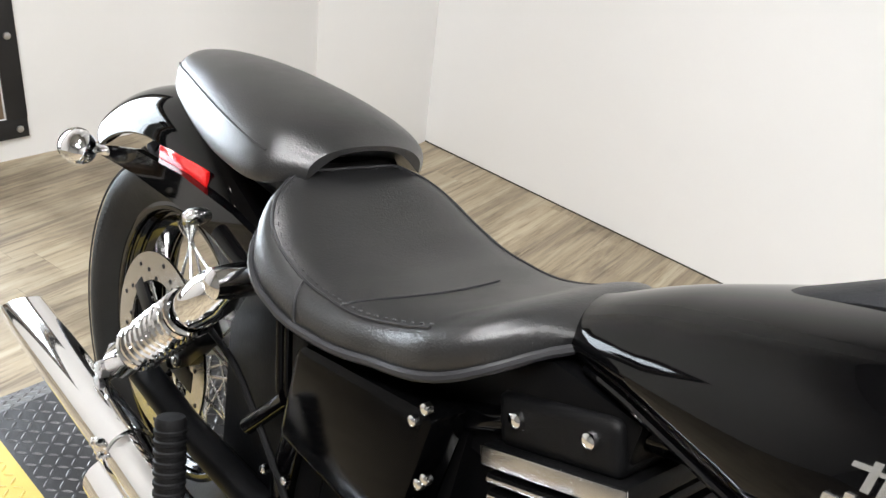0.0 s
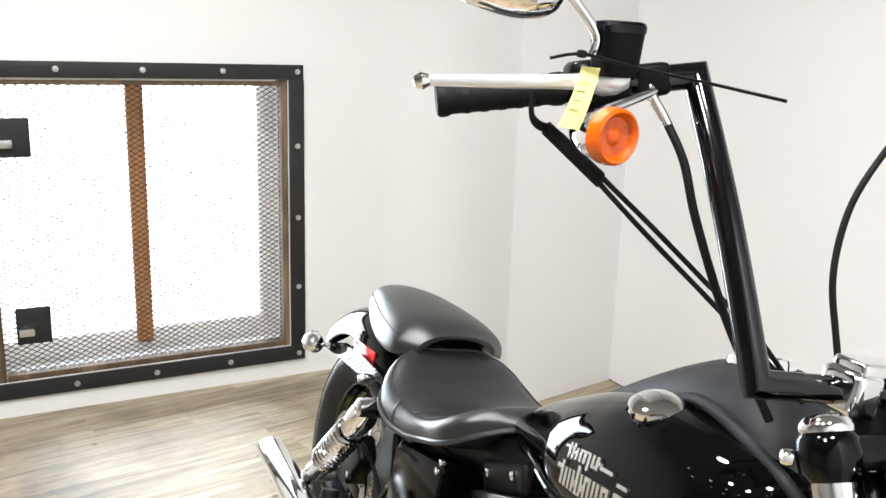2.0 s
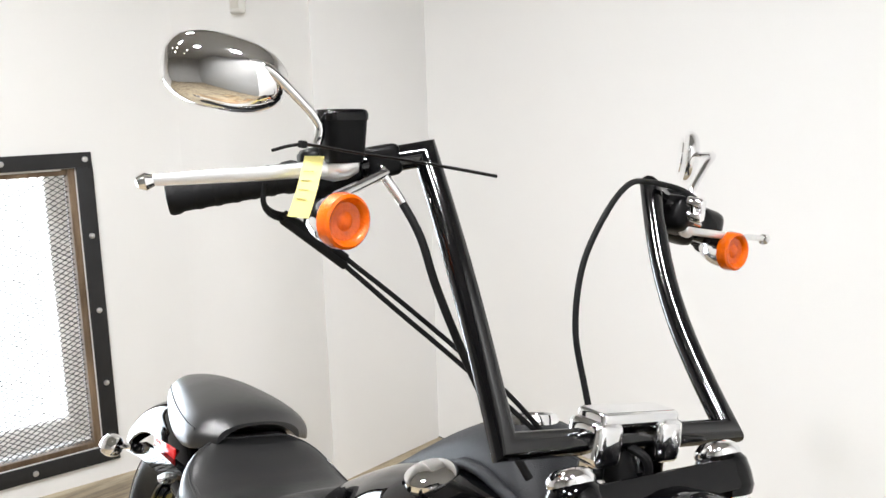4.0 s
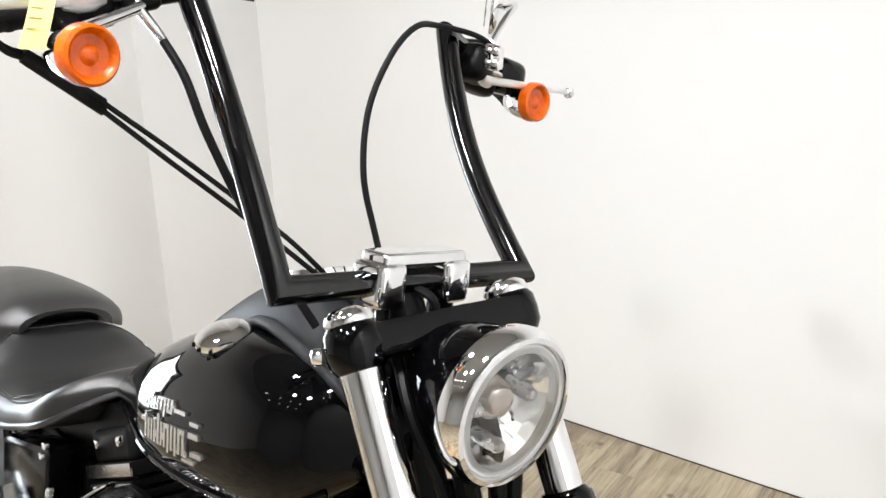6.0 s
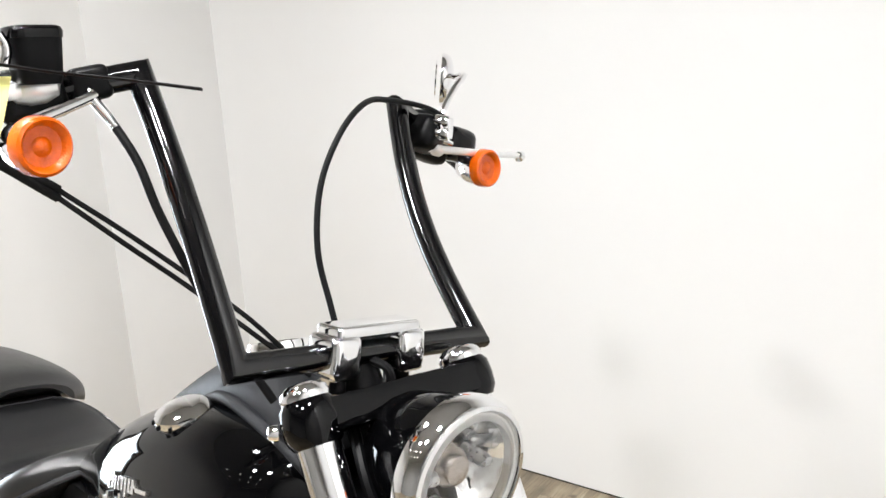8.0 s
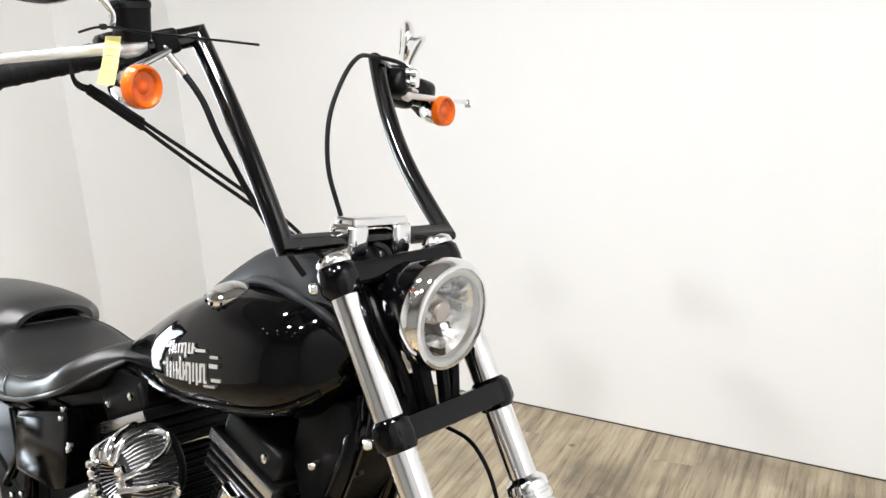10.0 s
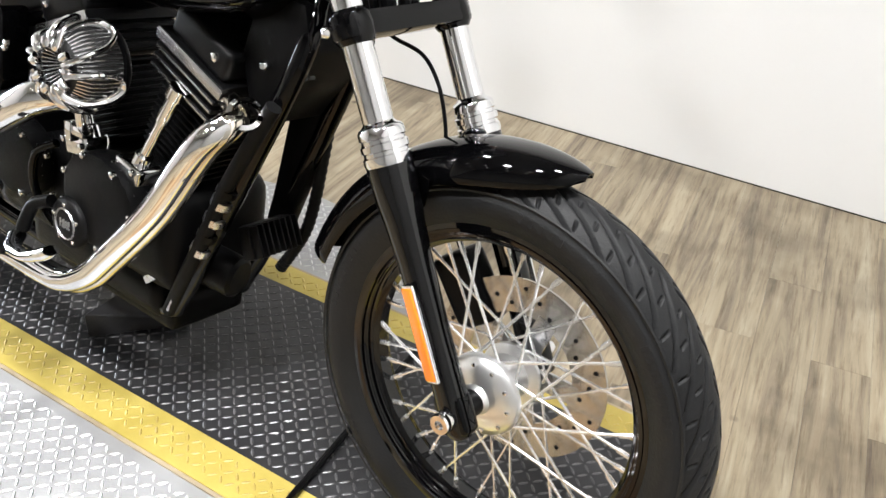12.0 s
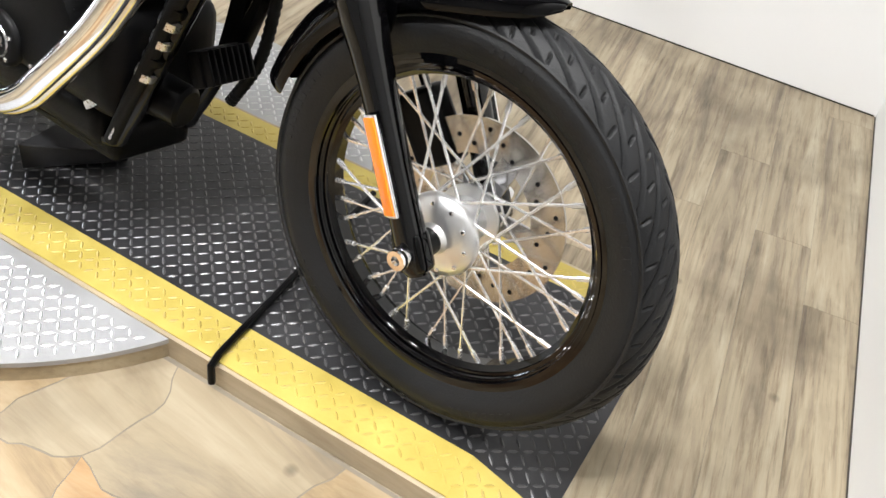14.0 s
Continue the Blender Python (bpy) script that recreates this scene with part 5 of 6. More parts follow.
# the sewn-in dish: its seam runs round the back in a U
u_path = []
for q in np.linspace(0, 1, 90):
    h = q * 2 - 1
    kk = 12 + math.copysign(8.0 * min(1.0, (1 - (1 - min(1, abs(h) / 0.42)) ** 2) ** 0.5), h)
    ii = 1.2 + 32 * max(0.0, (abs(h) - 0.10) / 0.90) ** 1.5
    u_path.append(skin(rs, ii, kk) + Vector((0, 0, 0.0008)))
stitched(u_path, seat)
for sg in (-1, 1):
    k_sh = 4.0 if sg < 0 else 20.0
    part("seam", tube([skin(rs, 15.5 + 2.0 * f, (k_sh + f * 5.6 * sg) % 48) + Vector((0, sg * 0.0006, 0.0003)) for f in np.linspace(0, 1, 10)], 0.0017, 6), M_PIPING, seat)
part("seam", tube([skin(rs, 22 + 1.5 * math.cos((k - 12) / 6 * math.pi / 2), k) + Vector((0, 0, 0.0004)) for k in np.linspace(4.2, 14, 24)], 0.0013, 6), M_PIPING, seat)
PILL = [(-0.108, 0.018, 0.758, 0.738), (-0.098, 0.044, 0.770, 0.724), (-0.065, 0.066, 0.784, 0.710), (0.0, 0.084, 0.796, 0.702), (0.07, 0.102, 0.803, 0.698), (0.15, 0.118, 0.804, 0.696), (0.21, 0.125, 0.802, 0.697), (0.255, 0.126, 0.797, 0.700), (0.285, 0.119, 0.788, 0.708), (0.302, 0.101, 0.779, 0.720), (0.310, 0.068, 0.773, 0.735)]
rs2 = seat_loft(PILL, 40, 0.004, 2.2, 0.30, arch=0.042, arch_from=0.12)
pill = part("pillion_seat", loft(rs2), M_LEATHER, bike, "black leather pillion pad")
part("seam", tube([r[3] + Vector((0, -0.0005, 0.0005)) for r in rs2[3:-4]], 0.0018, 6), M_PIPING, pill)

# black block added to keep the gap under the pillion dark
part("pillion_gap_filler", block((0.27, 0.15, 0.07), Matrix.Translation((0.155, 0, 0.712)), 0.02, 3), M_BLACK, pill, "black block filling the dark gap under the pad")

# ---- rear end ----
RC = Vector((0, 0, 0.329))
part("rear_fender", fender_shell(RC, 0.398, 45, 140, 44, 0.105, 0.07, taper1=0.10), M_GLOSS, bike, "gloss black rear fender")
for sg in (-1, 1):
    y = sg * 0.112
    part("fender_strut", loft([[Vector((x, y + dy, z + dz)) for dy, dz in ((-0.006, -h), (0.006, -h), (0.006, h), (-0.006, h))] for x, z, h in ((-0.17, 0.585, 0.008), (-0.06, 0.612, 0.018), (0.08, 0.628, 0.022), (0.22, 0.632, 0.024), (0.34, 0.625, 0.026))]), M_GLOSS, bike, "gloss black fender strut", smooth=False)
    part("acorn_nut", lathe([(0.0, 0.018), (0.006, 0.017), (0.010, 0.011), (0.0115, 0.004), (0.0115, -0.004)], Vector((0.140, y + sg * 0.007, 0.616)), (0, sg, 0), 16), M_CHROME, bike)
    part("red_reflector", block((0.138, 0.006, 0.030), Matrix.Translation((0.058, sg * 0.102, 0.650)) @ Matrix.Rotation(radians(-5), 4, "Y"), 0.003), M_RED, bike, "red side reflector")
    sp = Vector((-0.185, sg * 0.150, 0.588))
    rs_ = part("rear_turn_signal", lathe([(0.0, 0.040), (0.010, 0.038), (0.020, 0.028), (0.0255, 0.012), (0.027, 0.0), (0.025, -0.006), (0.0, -0.006)], sp, Vector((1, 0, 0)), 24), M_CHROME, bike, "chrome rear turn signal with clear lens")
    part("clear_lens", lathe([(0.0, 0.018), (0.012, 0.017), (0.022, 0.010), (0.027, 0.0), (0.0, 0.0)], sp + Vector((-0.006, 0, 0)), Vector((-1, 0, 0)), 24), M_CLEARLENS, rs_, "clear lens")
    part("signal_stalk", tube([sp + Vector((0.012, -sg * 0.02, 0)), Vector((-0.145, sg * 0.112, 0.592))], 0.0075, 12), M_CHROME, rs_)
    # shock absorber with its coil
    a, b = Vector((0.080, sg * 0.182, 0.364)), Vector((0.318, sg * 0.166, 0.622))
    dd = (b - a).normalized()
    L = (b - a).length
    sh = part("shock_absorber", lathe([(0.0, -0.02), (0.015, -0.02), (0.016, 0.0), (0.016, 0.02), (0.024, 0.028), (0.026, 0.075), (0.0275, 0.08), (0.0275, 0.086), (0.006, 0.09), (0.006, L * 0.72), (0.027, L * 0.72 + 0.004), (0.029, L * 0.76), (0.029, L * 0.90), (0.022, L * 0.95), (0.016, L), (0.0, L + 0.012)], a, dd, 24), M_CHROME, bike, "chrome shock absorber")
    u, v, w = frame_of(dd)
    coil = [a + dd * (0.088 + (L * 0.72 - 0.09) * k / 220) + (u * math.cos(k * 2 * math.pi / 20) + v * math.sin(k * 2 * math.pi / 20)) * 0.0275 for k in range(221)]
    part("damper_body", tube([a + dd * 0.088, a + dd * (L * 0.72)], 0.0195, 16), M_BLACK, sh)
    part("coil_spring", tube(coil, 0.0058, 8), M_CHROME, sh, "chrome coil spring")
    part("shock_bolt", lathe([(0.0, 0.03), (0.010, 0.03), (0.018, 0.024), (0.02, 0.0), (0.02, -0.05)], b, (0, sg, 0), 20), M_CHROME, sh)
    part("shock_bolt", lathe([(0.0, 0.024), (0.012, 0.022), (0.014, 0.0), (0.014, -0.05)], a, (0, sg, 0), 16), M_SATIN, sh)
    part("swingarm", tube([Vector((0.0, sg * 0.125, 0.329)), Vector((0.2, sg * 0.125, 0.325)), Vector((0.45, sg * 0.11, 0.33))], 0.022, 14), M_BLACK, bike, "black swingarm leg")
    part("rear_axle_nut", lathe([(0.0, 0.012), (0.010, 0.012), (0.016, 0.008), (0.017, 0.0), (0.017, -0.03)], Vector((0.0, sg * 0.142, 0.329)), (0, sg, 0), 18), M_SATIN, bike)
part("belt_pulley", lathe([(0.0, 0.078), (0.118, 0.078), (0.125, 0.083), (0.125, 0.108), (0.118, 0.112), (0.05, 0.104), (0.03, 0.115), (0.0, 0.115)], Vector((0, 0, 0.329)), (0, 1, 0), 40), M_BLACK, bike, "black rear belt pulley")
part("belt_guard", prism([(-0.13, 0.46), (0.12, 0.475), (0.42, 0.45), (0.42, 0.40), (0.12, 0.43), (-0.12, 0.425)], Matrix.Translation((0, 0.125, 0)) @ Matrix.Rotation(radians(90), 4, "X"), 0.03, 0.004), M_BLACK, bike, "black belt guard")
part("rear_caliper", block((0.07, 0.045, 0.12), Matrix.Translation((0.10, -0.085, 0.41)) @ Matrix.Rotation(radians(40), 4, "Y"), 0.012, 3), M_BLACK, bike, "black rear brake caliper")

# ---- frame ----
for sg in (-1, 1):
    y = sg * 0.075
    part("down_tube", tube(spline([Vector((1.262, sg * 0.03, 0.80)), Vector((1.265, sg * 0.06, 0.71)), Vector((1.143, y, 0.431)), Vector((1.055, y, 0.25)), Vector((1.0, y, 0.205)), Vector((0.75, y, 0.195)), Vector((0.45, y, 0.20))]), 0.0165, 14), M_GLOSS, bike, "gloss black frame tube")
    part("seat_rail", tube(spline([Vector((1.15, sg * 0.03, 0.80)), Vector((0.8, sg * 0.06, 0.72)), Vector((0.6, sg * 0.09, 0.62)), Vector((0.35, sg * 0.11, 0.60)), Vector((0.2, sg * 0.115, 0.62))]), 0.015, 12), M_GLOSS, bike)
    part("frame_leg", tube(spline([Vector((0.45, y, 0.20)), Vector((0.40, sg * 0.10, 0.35)), Vector((0.42, sg * 0.10, 0.60))]), 0.018, 12), M_GLOSS, bike)
part("frame_cover", prism([(1.18, 0.80), (1.272, 0.80), (1.290, 0.74), (1.262, 0.672), (1.205, 0.60), (1.175, 0.62), (1.15, 0.70)], Matrix.Translation((0, 0.078, 0)) @ Matrix.Rotation(radians(90), 4, "X"), 0.145, 0.012), M_CASE, bike, "black cover between the frame tubes")
part("far_frame_web", prism([(1.255, 0.70), (1.222, 0.64), (1.200, 0.52), (1.155, 0.39), (1.120, 0.33), (1.095, 0.34), (1.118, 0.45), (1.137, 0.575), (1.185, 0.66)], Matrix.Translation((0, 0.088, 0)) @ Matrix.Rotation(radians(90), 4, "X"), 0.03, 0.008), M_CASE, bike, "black web beside the far frame tube")
part("steering_head", tube([STEER - FDIR * 0.19, STEER + FDIR * 0.0], 0.036, 20), M_GLOSS, bike)
# black plate added to darken the space before the rear wheel
part("rear_dark_plate", prism([(0.25, 0.30), (0.46, 0.28), (0.46, 0.62), (0.28, 0.62), (0.22, 0.50)], Matrix.Translation((0, -0.084, 0)) @ Matrix.Rotation(radians(90), 4, "X"), 0.014, 0.004), M_BLACK, bike)
part("side_cover", prism([(0.430, 0.486), (0.585, 0.490), (0.622, 0.502), (0.634, 0.522), (0.646, 0.650), (0.636, 0.657), (0.446, 0.612), (0.434, 0.598)], Matrix.Translation((0, -0.098, 0)) @ Matrix.Rotation(radians(90), 4, "X"), 0.052, 0.010), M_COVER, bike, "gloss black side cover")
part("frame_backbone", tube([Vector((1.22, 0, 0.86)), Vector((0.90, 0, 0.76)), Vector((0.62, 0, 0.665)), Vector((0.45, 0, 0.62))], 0.045, 16), M_BLACK, bike)
part("seat_pan", prism([(0.40, 0.60), (0.66, 0.60), (0.80, 0.66), (0.80, 0.735), (0.70, 0.735), (0.64, 0.69), (0.44, 0.635)], Matrix.Translation((0, 0.085, 0)) @ Matrix.Rotation(radians(90), 4, "X"), 0.17, 0.006), M_BLACK, bike)
part("battery_box", block((0.25, 0.19, 0.26), Matrix.Translation((0.52, 0, 0.50)), 0.015), M_BLACK, bike, "black battery box")
for x, z in ((0.636, 0.660), (0.625, 0.640), (0.651, 0.588), (0.657, 0.598), (0.421, 0.431), (0.462, 0.446)):
    part("bolt", bolt((x, -0.150, z), (0, -1, 0), 0.006, 0.006), M_CHROME, bike)

for q0, q1, r in (((0.360, -0.120, 0.590), (0.386, -0.120, 0.499), 0.007), ((0.378, -0.122, 0.590), (0.400, -0.122, 0.510), 0.005), ((0.331, -0.120, 0.420), (0.400, -0.122, 0.508), 0.011)):
    part("bracket_strut", tube([Vector(q0), Vector(q1)], r, 10), M_GLOSS, bike, "gloss black bracket strut")
part("rear_brake_line", tube(spline([Vector((0.10, -0.115, 0.45)), Vector((0.18, -0.13, 0.50)), Vector((0.28, -0.125, 0.485)), Vector((0.36, -0.12, 0.43)), Vector((0.46, -0.12, 0.36))]), 0.0045, 8), M_RUBBER, bike, "black rear brake line")
part("caliper_bolt", bolt((0.085, -0.112, 0.425), (0, -1, 0), 0.009, 0.008), M_CHROME, bike)
part("caliper_bolt", bolt((0.125, -0.112, 0.385), (0, -1, 0), 0.009, 0.008), M_CHROME, bike)

# ---- engine ----
CR = Vector((0.91, 0, 0.36))
case = bmesh.new()
block((0.32, 0.22, 0.20), Matrix.Translation((0.91, 0, 0.35)), 0.05, 4, bm=case)
block((0.28, 0.22, 0.18), Matrix.Translation((0.66, 0, 0.33)), 0.04, 4, bm=case)
block((0.40, 0.20, 0.08), Matrix.Translation((0.82, 0, 0.225)), 0.03, 3, bm=case)
engine = part("crankcase", case, M_CASE, bike, "black wrinkle-finished engine crankcase")


def vee(tilt):
    return Matrix.Translation((0.962, 0, 0.388) if tilt > 0 else (0.862, 0, 0.368)) @ Matrix.Rotation(radians(tilt), 4, "Y")


for tilt in (22.5, -22.5):
    m = vee(tilt)
    cyl = part("cylinder", block((0.10, 0.135, 0.15), m @ Matrix.Translation((0, 0, 0.165)), 0.03, 3), M_CASE, bike, "black finned cylinder")
    for k in range(11):
        part("cooling_fin", block((0.125, 0.165, 0.005), m @ Matrix.Translation((0, 0, 0.105 + k * 0.0125)), 0.0022, 2), M_CASE, cyl)
    for k in range(3):
        part("cooling_fin", block((0.150, 0.205, 0.010), m @ Matrix.Translation((0, 0, 0.252 + k * 0.0165)), 0.003), M_CASE, cyl)
        part("fin_edge", block((0.146, 0.003, 0.0045), m @ Matrix.Translation((0, -0.1035, 0.252 + k * 0.0165)), 0.0008), M_FINEDGE, cyl, "machined bright fin edge")
    part("head", block((0.125, 0.175, 0.055), m @ Matrix.Translation((0, 0, 0.27)), 0.01), M_CASE, cyl)
    rb = part("rocker_cover", block((0.136, 0.165, 0.052), m @ Matrix.Translation((0, -0.012, 0.340)), 0.012, 3), M_WRINKLE, cyl, "wrinkle black rocker cover")
    part("rocker_band", block((0.158, 0.190, 0.020), m @ Matrix.Translation((0, -0.007, 0.306)), 0.003), M_WRINKLE, cyl)
    part("rocker_edge", block((0.160, 0.003, 0.018), m @ Matrix.Translation((0, -0.1030, 0.306)), 0.001), M_STEEL, cyl, "brushed rocker cover edge")
    for q in ((0.04,) if tilt > 0 else (-0.04, 0.04)):
        part("bolt", bolt(m @ Vector((q, -0.0945, 0.345)), (0, -1, 0), 0.008, 0.008), M_CHROME, cyl)
# pushrod tubes and lifter blocks
for (xa, za), (xb, zb) in (((1.000, 0.488), (1.072, 0.630)), ((0.865, 0.49), (0.79, 0.64)), ((0.845, 0.485), (0.755, 0.635))):
    a, b = Vector((xa, -0.125, za)), Vector((xb, -0.112, zb))
    d = (b - a).normalized()
    L = (b - a).length
    part("pushrod_tube", lathe([(0.0, -0.004), (0.016, -0.004), (0.015, 0.016), (0.0085, 0.02), (0.0085, L * 0.55), (0.0115, L * 0.57), (0.0115, L * 0.86), (0.016, L * 0.88), (0.016, L), (0, L)], a, d, 18), M_CHROME, bike, "chrome pushrod tube")
for x in (0.990, 0.852):
    part("lifter_block", block((0.062, 0.05, 0.035), Matrix.Translation((x, -0.125, 0.472)) @ Matrix.Rotation(radians(12 if x > 0.9 else -12), 4, "Y"), 0.008, 3), M_CHROME, bike, "chrome lifter block")
    for q in (-0.024, 0.024):
        part("bolt", bolt((x + q, -0.152, 0.479), (0, -1, 0), 0.006, 0.006), M_CHROME, bike)
# cam cover with round points cover
cam_out = []
for k in range(28):
    t = 2 * math.pi * k / 28
    r = 0.098 * (1 + 0.18 * math.cos(t - 0.7))
    cam_out.append((0.928 + r * math.cos(t), 0.393 + 0.86 * r * math.sin(t)))
part("cam_cover", prism(cam_out, Matrix.Translation((0, -0.118, 0)) @ Matrix.Rotation(radians(90), 4, "X"), 0.052, 0.014), M_CASE, bike, "black cam cover")
pc_ = Vector((0.872, -0.170, 0.343))
cover = part("points_cover", lathe([(0.0, 0.012), (0.036, 0.012), (0.043, 0.009), (0.046, 0.004), (0.047, -0.004)], pc_, (0, -1, 0), 36), M_WRINKLE, bike, "round black timing cover with bright screws")
for k in range(5):
    t = 2 * math.pi * k / 5 + 0.35
    part("bolt", bolt(pc_ + Vector((0.035 * math.cos(t), -0.011, 0.035 * math.sin(t))), (0, -1, 0), 0.0042, 0.003), M_CHROME, cover)
part("cover_ring", lathe([(0.0255, 0.012), (0.0265, 0.0145), (0.028, 0.0145), (0.029, 0.012)], pc_, (0, -1, 0), 36), M_SATIN, cover)
for k, (x, w) in enumerate(((-0.012, 0.003), (-0.002, 0.009), (0.010, 0.008))):
    part("mark", block((w, 0.003, 0.016), Matrix.Translation(pc_ + Vector((x, -0.0125, 0))), 0.0008), M_SATIN, cover)
for k in range(8):
    t = 2 * math.pi * k / 8 + 0.2
    r = 0.092 * (1 + 0.18 * math.cos(t - 0.7))
    part("bolt", bolt((0.928 + r * math.cos(t), -0.168, 0.393 + 0.86 * r * math.sin(t)), (0, -1, 0), 0.0062, 0.007), M_CHROME, bike)
# transmission side and its covers
part("transmission_cover", prism([(0.56 + 0.085 * math.cos(2 * math.pi * k / 24) + 0.06, 0.385 + 0.075 * math.sin(2 * math.pi * k / 24)) for k in range(24)], Matrix.Translation((0.03, -0.105, 0)) @ Matrix.Rotation(radians(90), 4, "X"), 0.045, 0.012), M_CASE, bike, "black transmission side cover")
for x, z in ((0.575, 0.42), (0.62, 0.455), (0.70, 0.445), (0.73, 0.385), (0.69, 0.33), (0.60, 0.32), (0.775, 0.43), (0.79, 0.36)):
    part("bolt", bolt((x, -0.152, z), (0, -1, 0), 0.0062, 0.007), M_CHROME, bike)
part("oil_line", tube(spline([Vector((0.80, -0.15, 0.46)), Vector((0.76, -0.165, 0.43)), Vector((0.755, -0.165, 0.36)), Vector((0.80, -0.15, 0.30))]), 0.008, 10), M_GLOSS, bike)
part("oil_filter", lathe([(0.0, 0.0), (0.03, 0.0), (0.037, 0.006), (0.038, 0.05), (0.038, 0.085), (0.03, 0.09)], Vector((1.135, -0.02, 0.30)), Vector((-0.9, -0.2, 0.1)), 24), M_BLACK, bike, "black oil filter")

# air cleaner: a ribbed drum held by looped chrome vanes round an open bowl
AC = Vector((0.902, -0.128, 0.626))
ACD = Vector((0.10, -1, 0.05)).normalized()
u, v, a = frame_of(ACD)


def ac_pt(r, h, t):
    return AC + a * h + (u * math.cos(t) + v * math.sin(t)) * r * 0.97


ac = part("air_cleaner", lathe([(0.0, 0.0), (0.066, 0.0), (0.069, 0.004), (0.069, 0.012), (0.060, 0.014), (0.060, 0.018)], AC, ACD, 40), M_BLACK, bike, "chrome looped turbine air cleaner")
M_GAUZE = mat("filter_gauze", (0.02, 0.02, 0.02), 0.5, 0.3, var=0.3, scale=80)
part("filter_drum", lathe([(0.056, 0.010), (0.064, 0.014), (0.065, 0.045), (0.060, 0.070), (0.0485, 0.086), (0.033, 0.090)], AC, ACD, 48), M_GAUZE, ac, "dark filter drum")
for k in range(56):
    t = 2 * math.pi * k / 56
    part("filter_rib", tube([ac_pt(0.067, 0.016, t), ac_pt(0.068, 0.045, t), ac_pt(0.063, 0.070, t), ac_pt(0.050, 0.087, t)], 0.0015, 5), M_STEEL, ac)
part("centre_bowl", lathe([(0.0, 0.058), (0.012, 0.060), (0.0175, 0.066), (0.031, 0.088)], AC, ACD, 32), M_BLACK, ac, "dark inner bowl")
for k in range(26):
    t = 2 * math.pi * k / 26
    part("bowl_rib", tube([ac_pt(0.015, 0.066, t), ac_pt(0.032, 0.090, t)], 0.0012, 5), M_STEEL, ac)
for k in range(5):
    t0 = 2 * math.pi * k / 5 + 0.3
    loop = []
    for r, h, dt in ((0.036, 0.095, 0.0), (0.050, 0.094, 0.06), (0.066, 0.076, 0.16), (0.074, 0.045, 0.30), (0.075, 0.024, 0.52), (0.075, 0.020, 0.72), (0.075, 0.032, 0.90), (0.071, 0.060, 0.98), (0.058, 0.088, 0.94), (0.038, 0.096, 0.80)):
        loop.append(ac_pt(r, h, t0 + dt))
    part("vane", tube(spline(loop, 4), [0.0085, 0.0074, 0.0066, 0.0062, 0.0060, 0.0062, 0.0072, 0.0085], 10, flat=(0.75, 1.15)), M_CHROME, ac, "looped chrome vane")
for k in range(10):
    t = 2 * math.pi * k / 10
    part("claw", lathe([(0.0, 0.010), (0.006, 0.008), (0.0085, 0.0), (0.006, -0.008), (0.0, -0.010)], ac_pt(0.038, 0.096, t), u * math.cos(t) + v * math.sin(t), 10), M_CHROME, ac)
part("breather_fitting", tube(spline([AC + Vector((0.01, -0.05, -0.066)), AC + Vector((0.008, -0.045, -0.095)), AC + Vector((-0.005, -0.03, -0.115))]), 0.008, 12), M_CHROME, ac)
part("breather_nut", block((0.03, 0.022, 0.016), Matrix.Translation(AC + Vector((-0.012, -0.03, -0.115))), 0.003), M_CHROME, ac)
part("breather_nut", block((0.018, 0.018, 0.034), Matrix.Translation(AC + Vector((-0.035, -0.035, -0.120))), 0.004), M_CHROME, ac)

# ---- exhaust ----
fp = spline([Vector((1.16, -0.085, 0.626)), Vector((1.212, -0.125, 0.622)), Vector((1.196, -0.160, 0.582)), Vector((1.11, -0.172, 0.447)), Vector((1.0, -0.178, 0.322)), Vector((0.955, -0.182, 0.277)), Vector((0.905, -0.186, 0.248)), Vector((0.84, -0.19, 0.238)), Vector((0.70, -0.195, 0.238)), Vector((0.45, -0.2, 0.238))], 8)
ex1 = part("exhaust_pipe", tube(fp, 0.0205, 20), M_HEATED, bike, "chrome front exhaust pipe with heat tint")
hs = spline([Vector((1.214, -0.138, 0.618)), Vector((1.190, -0.175, 0.580)), Vector((1.11, -0.188, 0.455)), Vector((1.0, -0.194, 0.330)), Vector((0.955, -0.198, 0.285)), Vector((0.905, -0.202, 0.256)), Vector((0.84, -0.206, 0.246)), Vector((0.62, -0.212, 0.246))], 8)
part("heat_shield", tube(hs, 0.0205, 18), M_CHROME, ex1, "polished chrome heat shield")
part("flange_ring", lathe([(0.019, -0.006), (0.0255, -0.006), (0.026, 0.002), (0.019, 0.004)], Vector((1.226, -0.120, 0.636)), Vector((0.55, -0.5, 0.65)), 24), M_CHROME, ex1)
rp_ = spline([Vector((0.80, -0.085, 0.555)), Vector((0.835, -0.14, 0.56)), Vector((0.80, -0.185, 0.545)), Vector((0.70, -0.200, 0.482)), Vector((0.56, -0.208, 0.400)), Vector((0.45, -0.213, 0.345)), Vector((0.40, -0.215, 0.333)), Vector((0.34, -0.216, 0.331)), Vector((0.22, -0.216, 0.330))], 8)
ex2 = part("exhaust_pipe", tube(rp_, 0.0295, 20), M_CHROME, bike, "chrome rear exhaust pipe")
for f in (0.32, 0.36, 0.40, 0.44):
    q = rp_[int(f * len(rp_))]
    part("shield_clip", block((0.014, 0.006, 0.008), Matrix.Translation(q + Vector((0, -0.0295, 0.004))) @ Matrix.Rotation(radians(32), 4, "Y"), 0.004), M_CHROME, ex2)
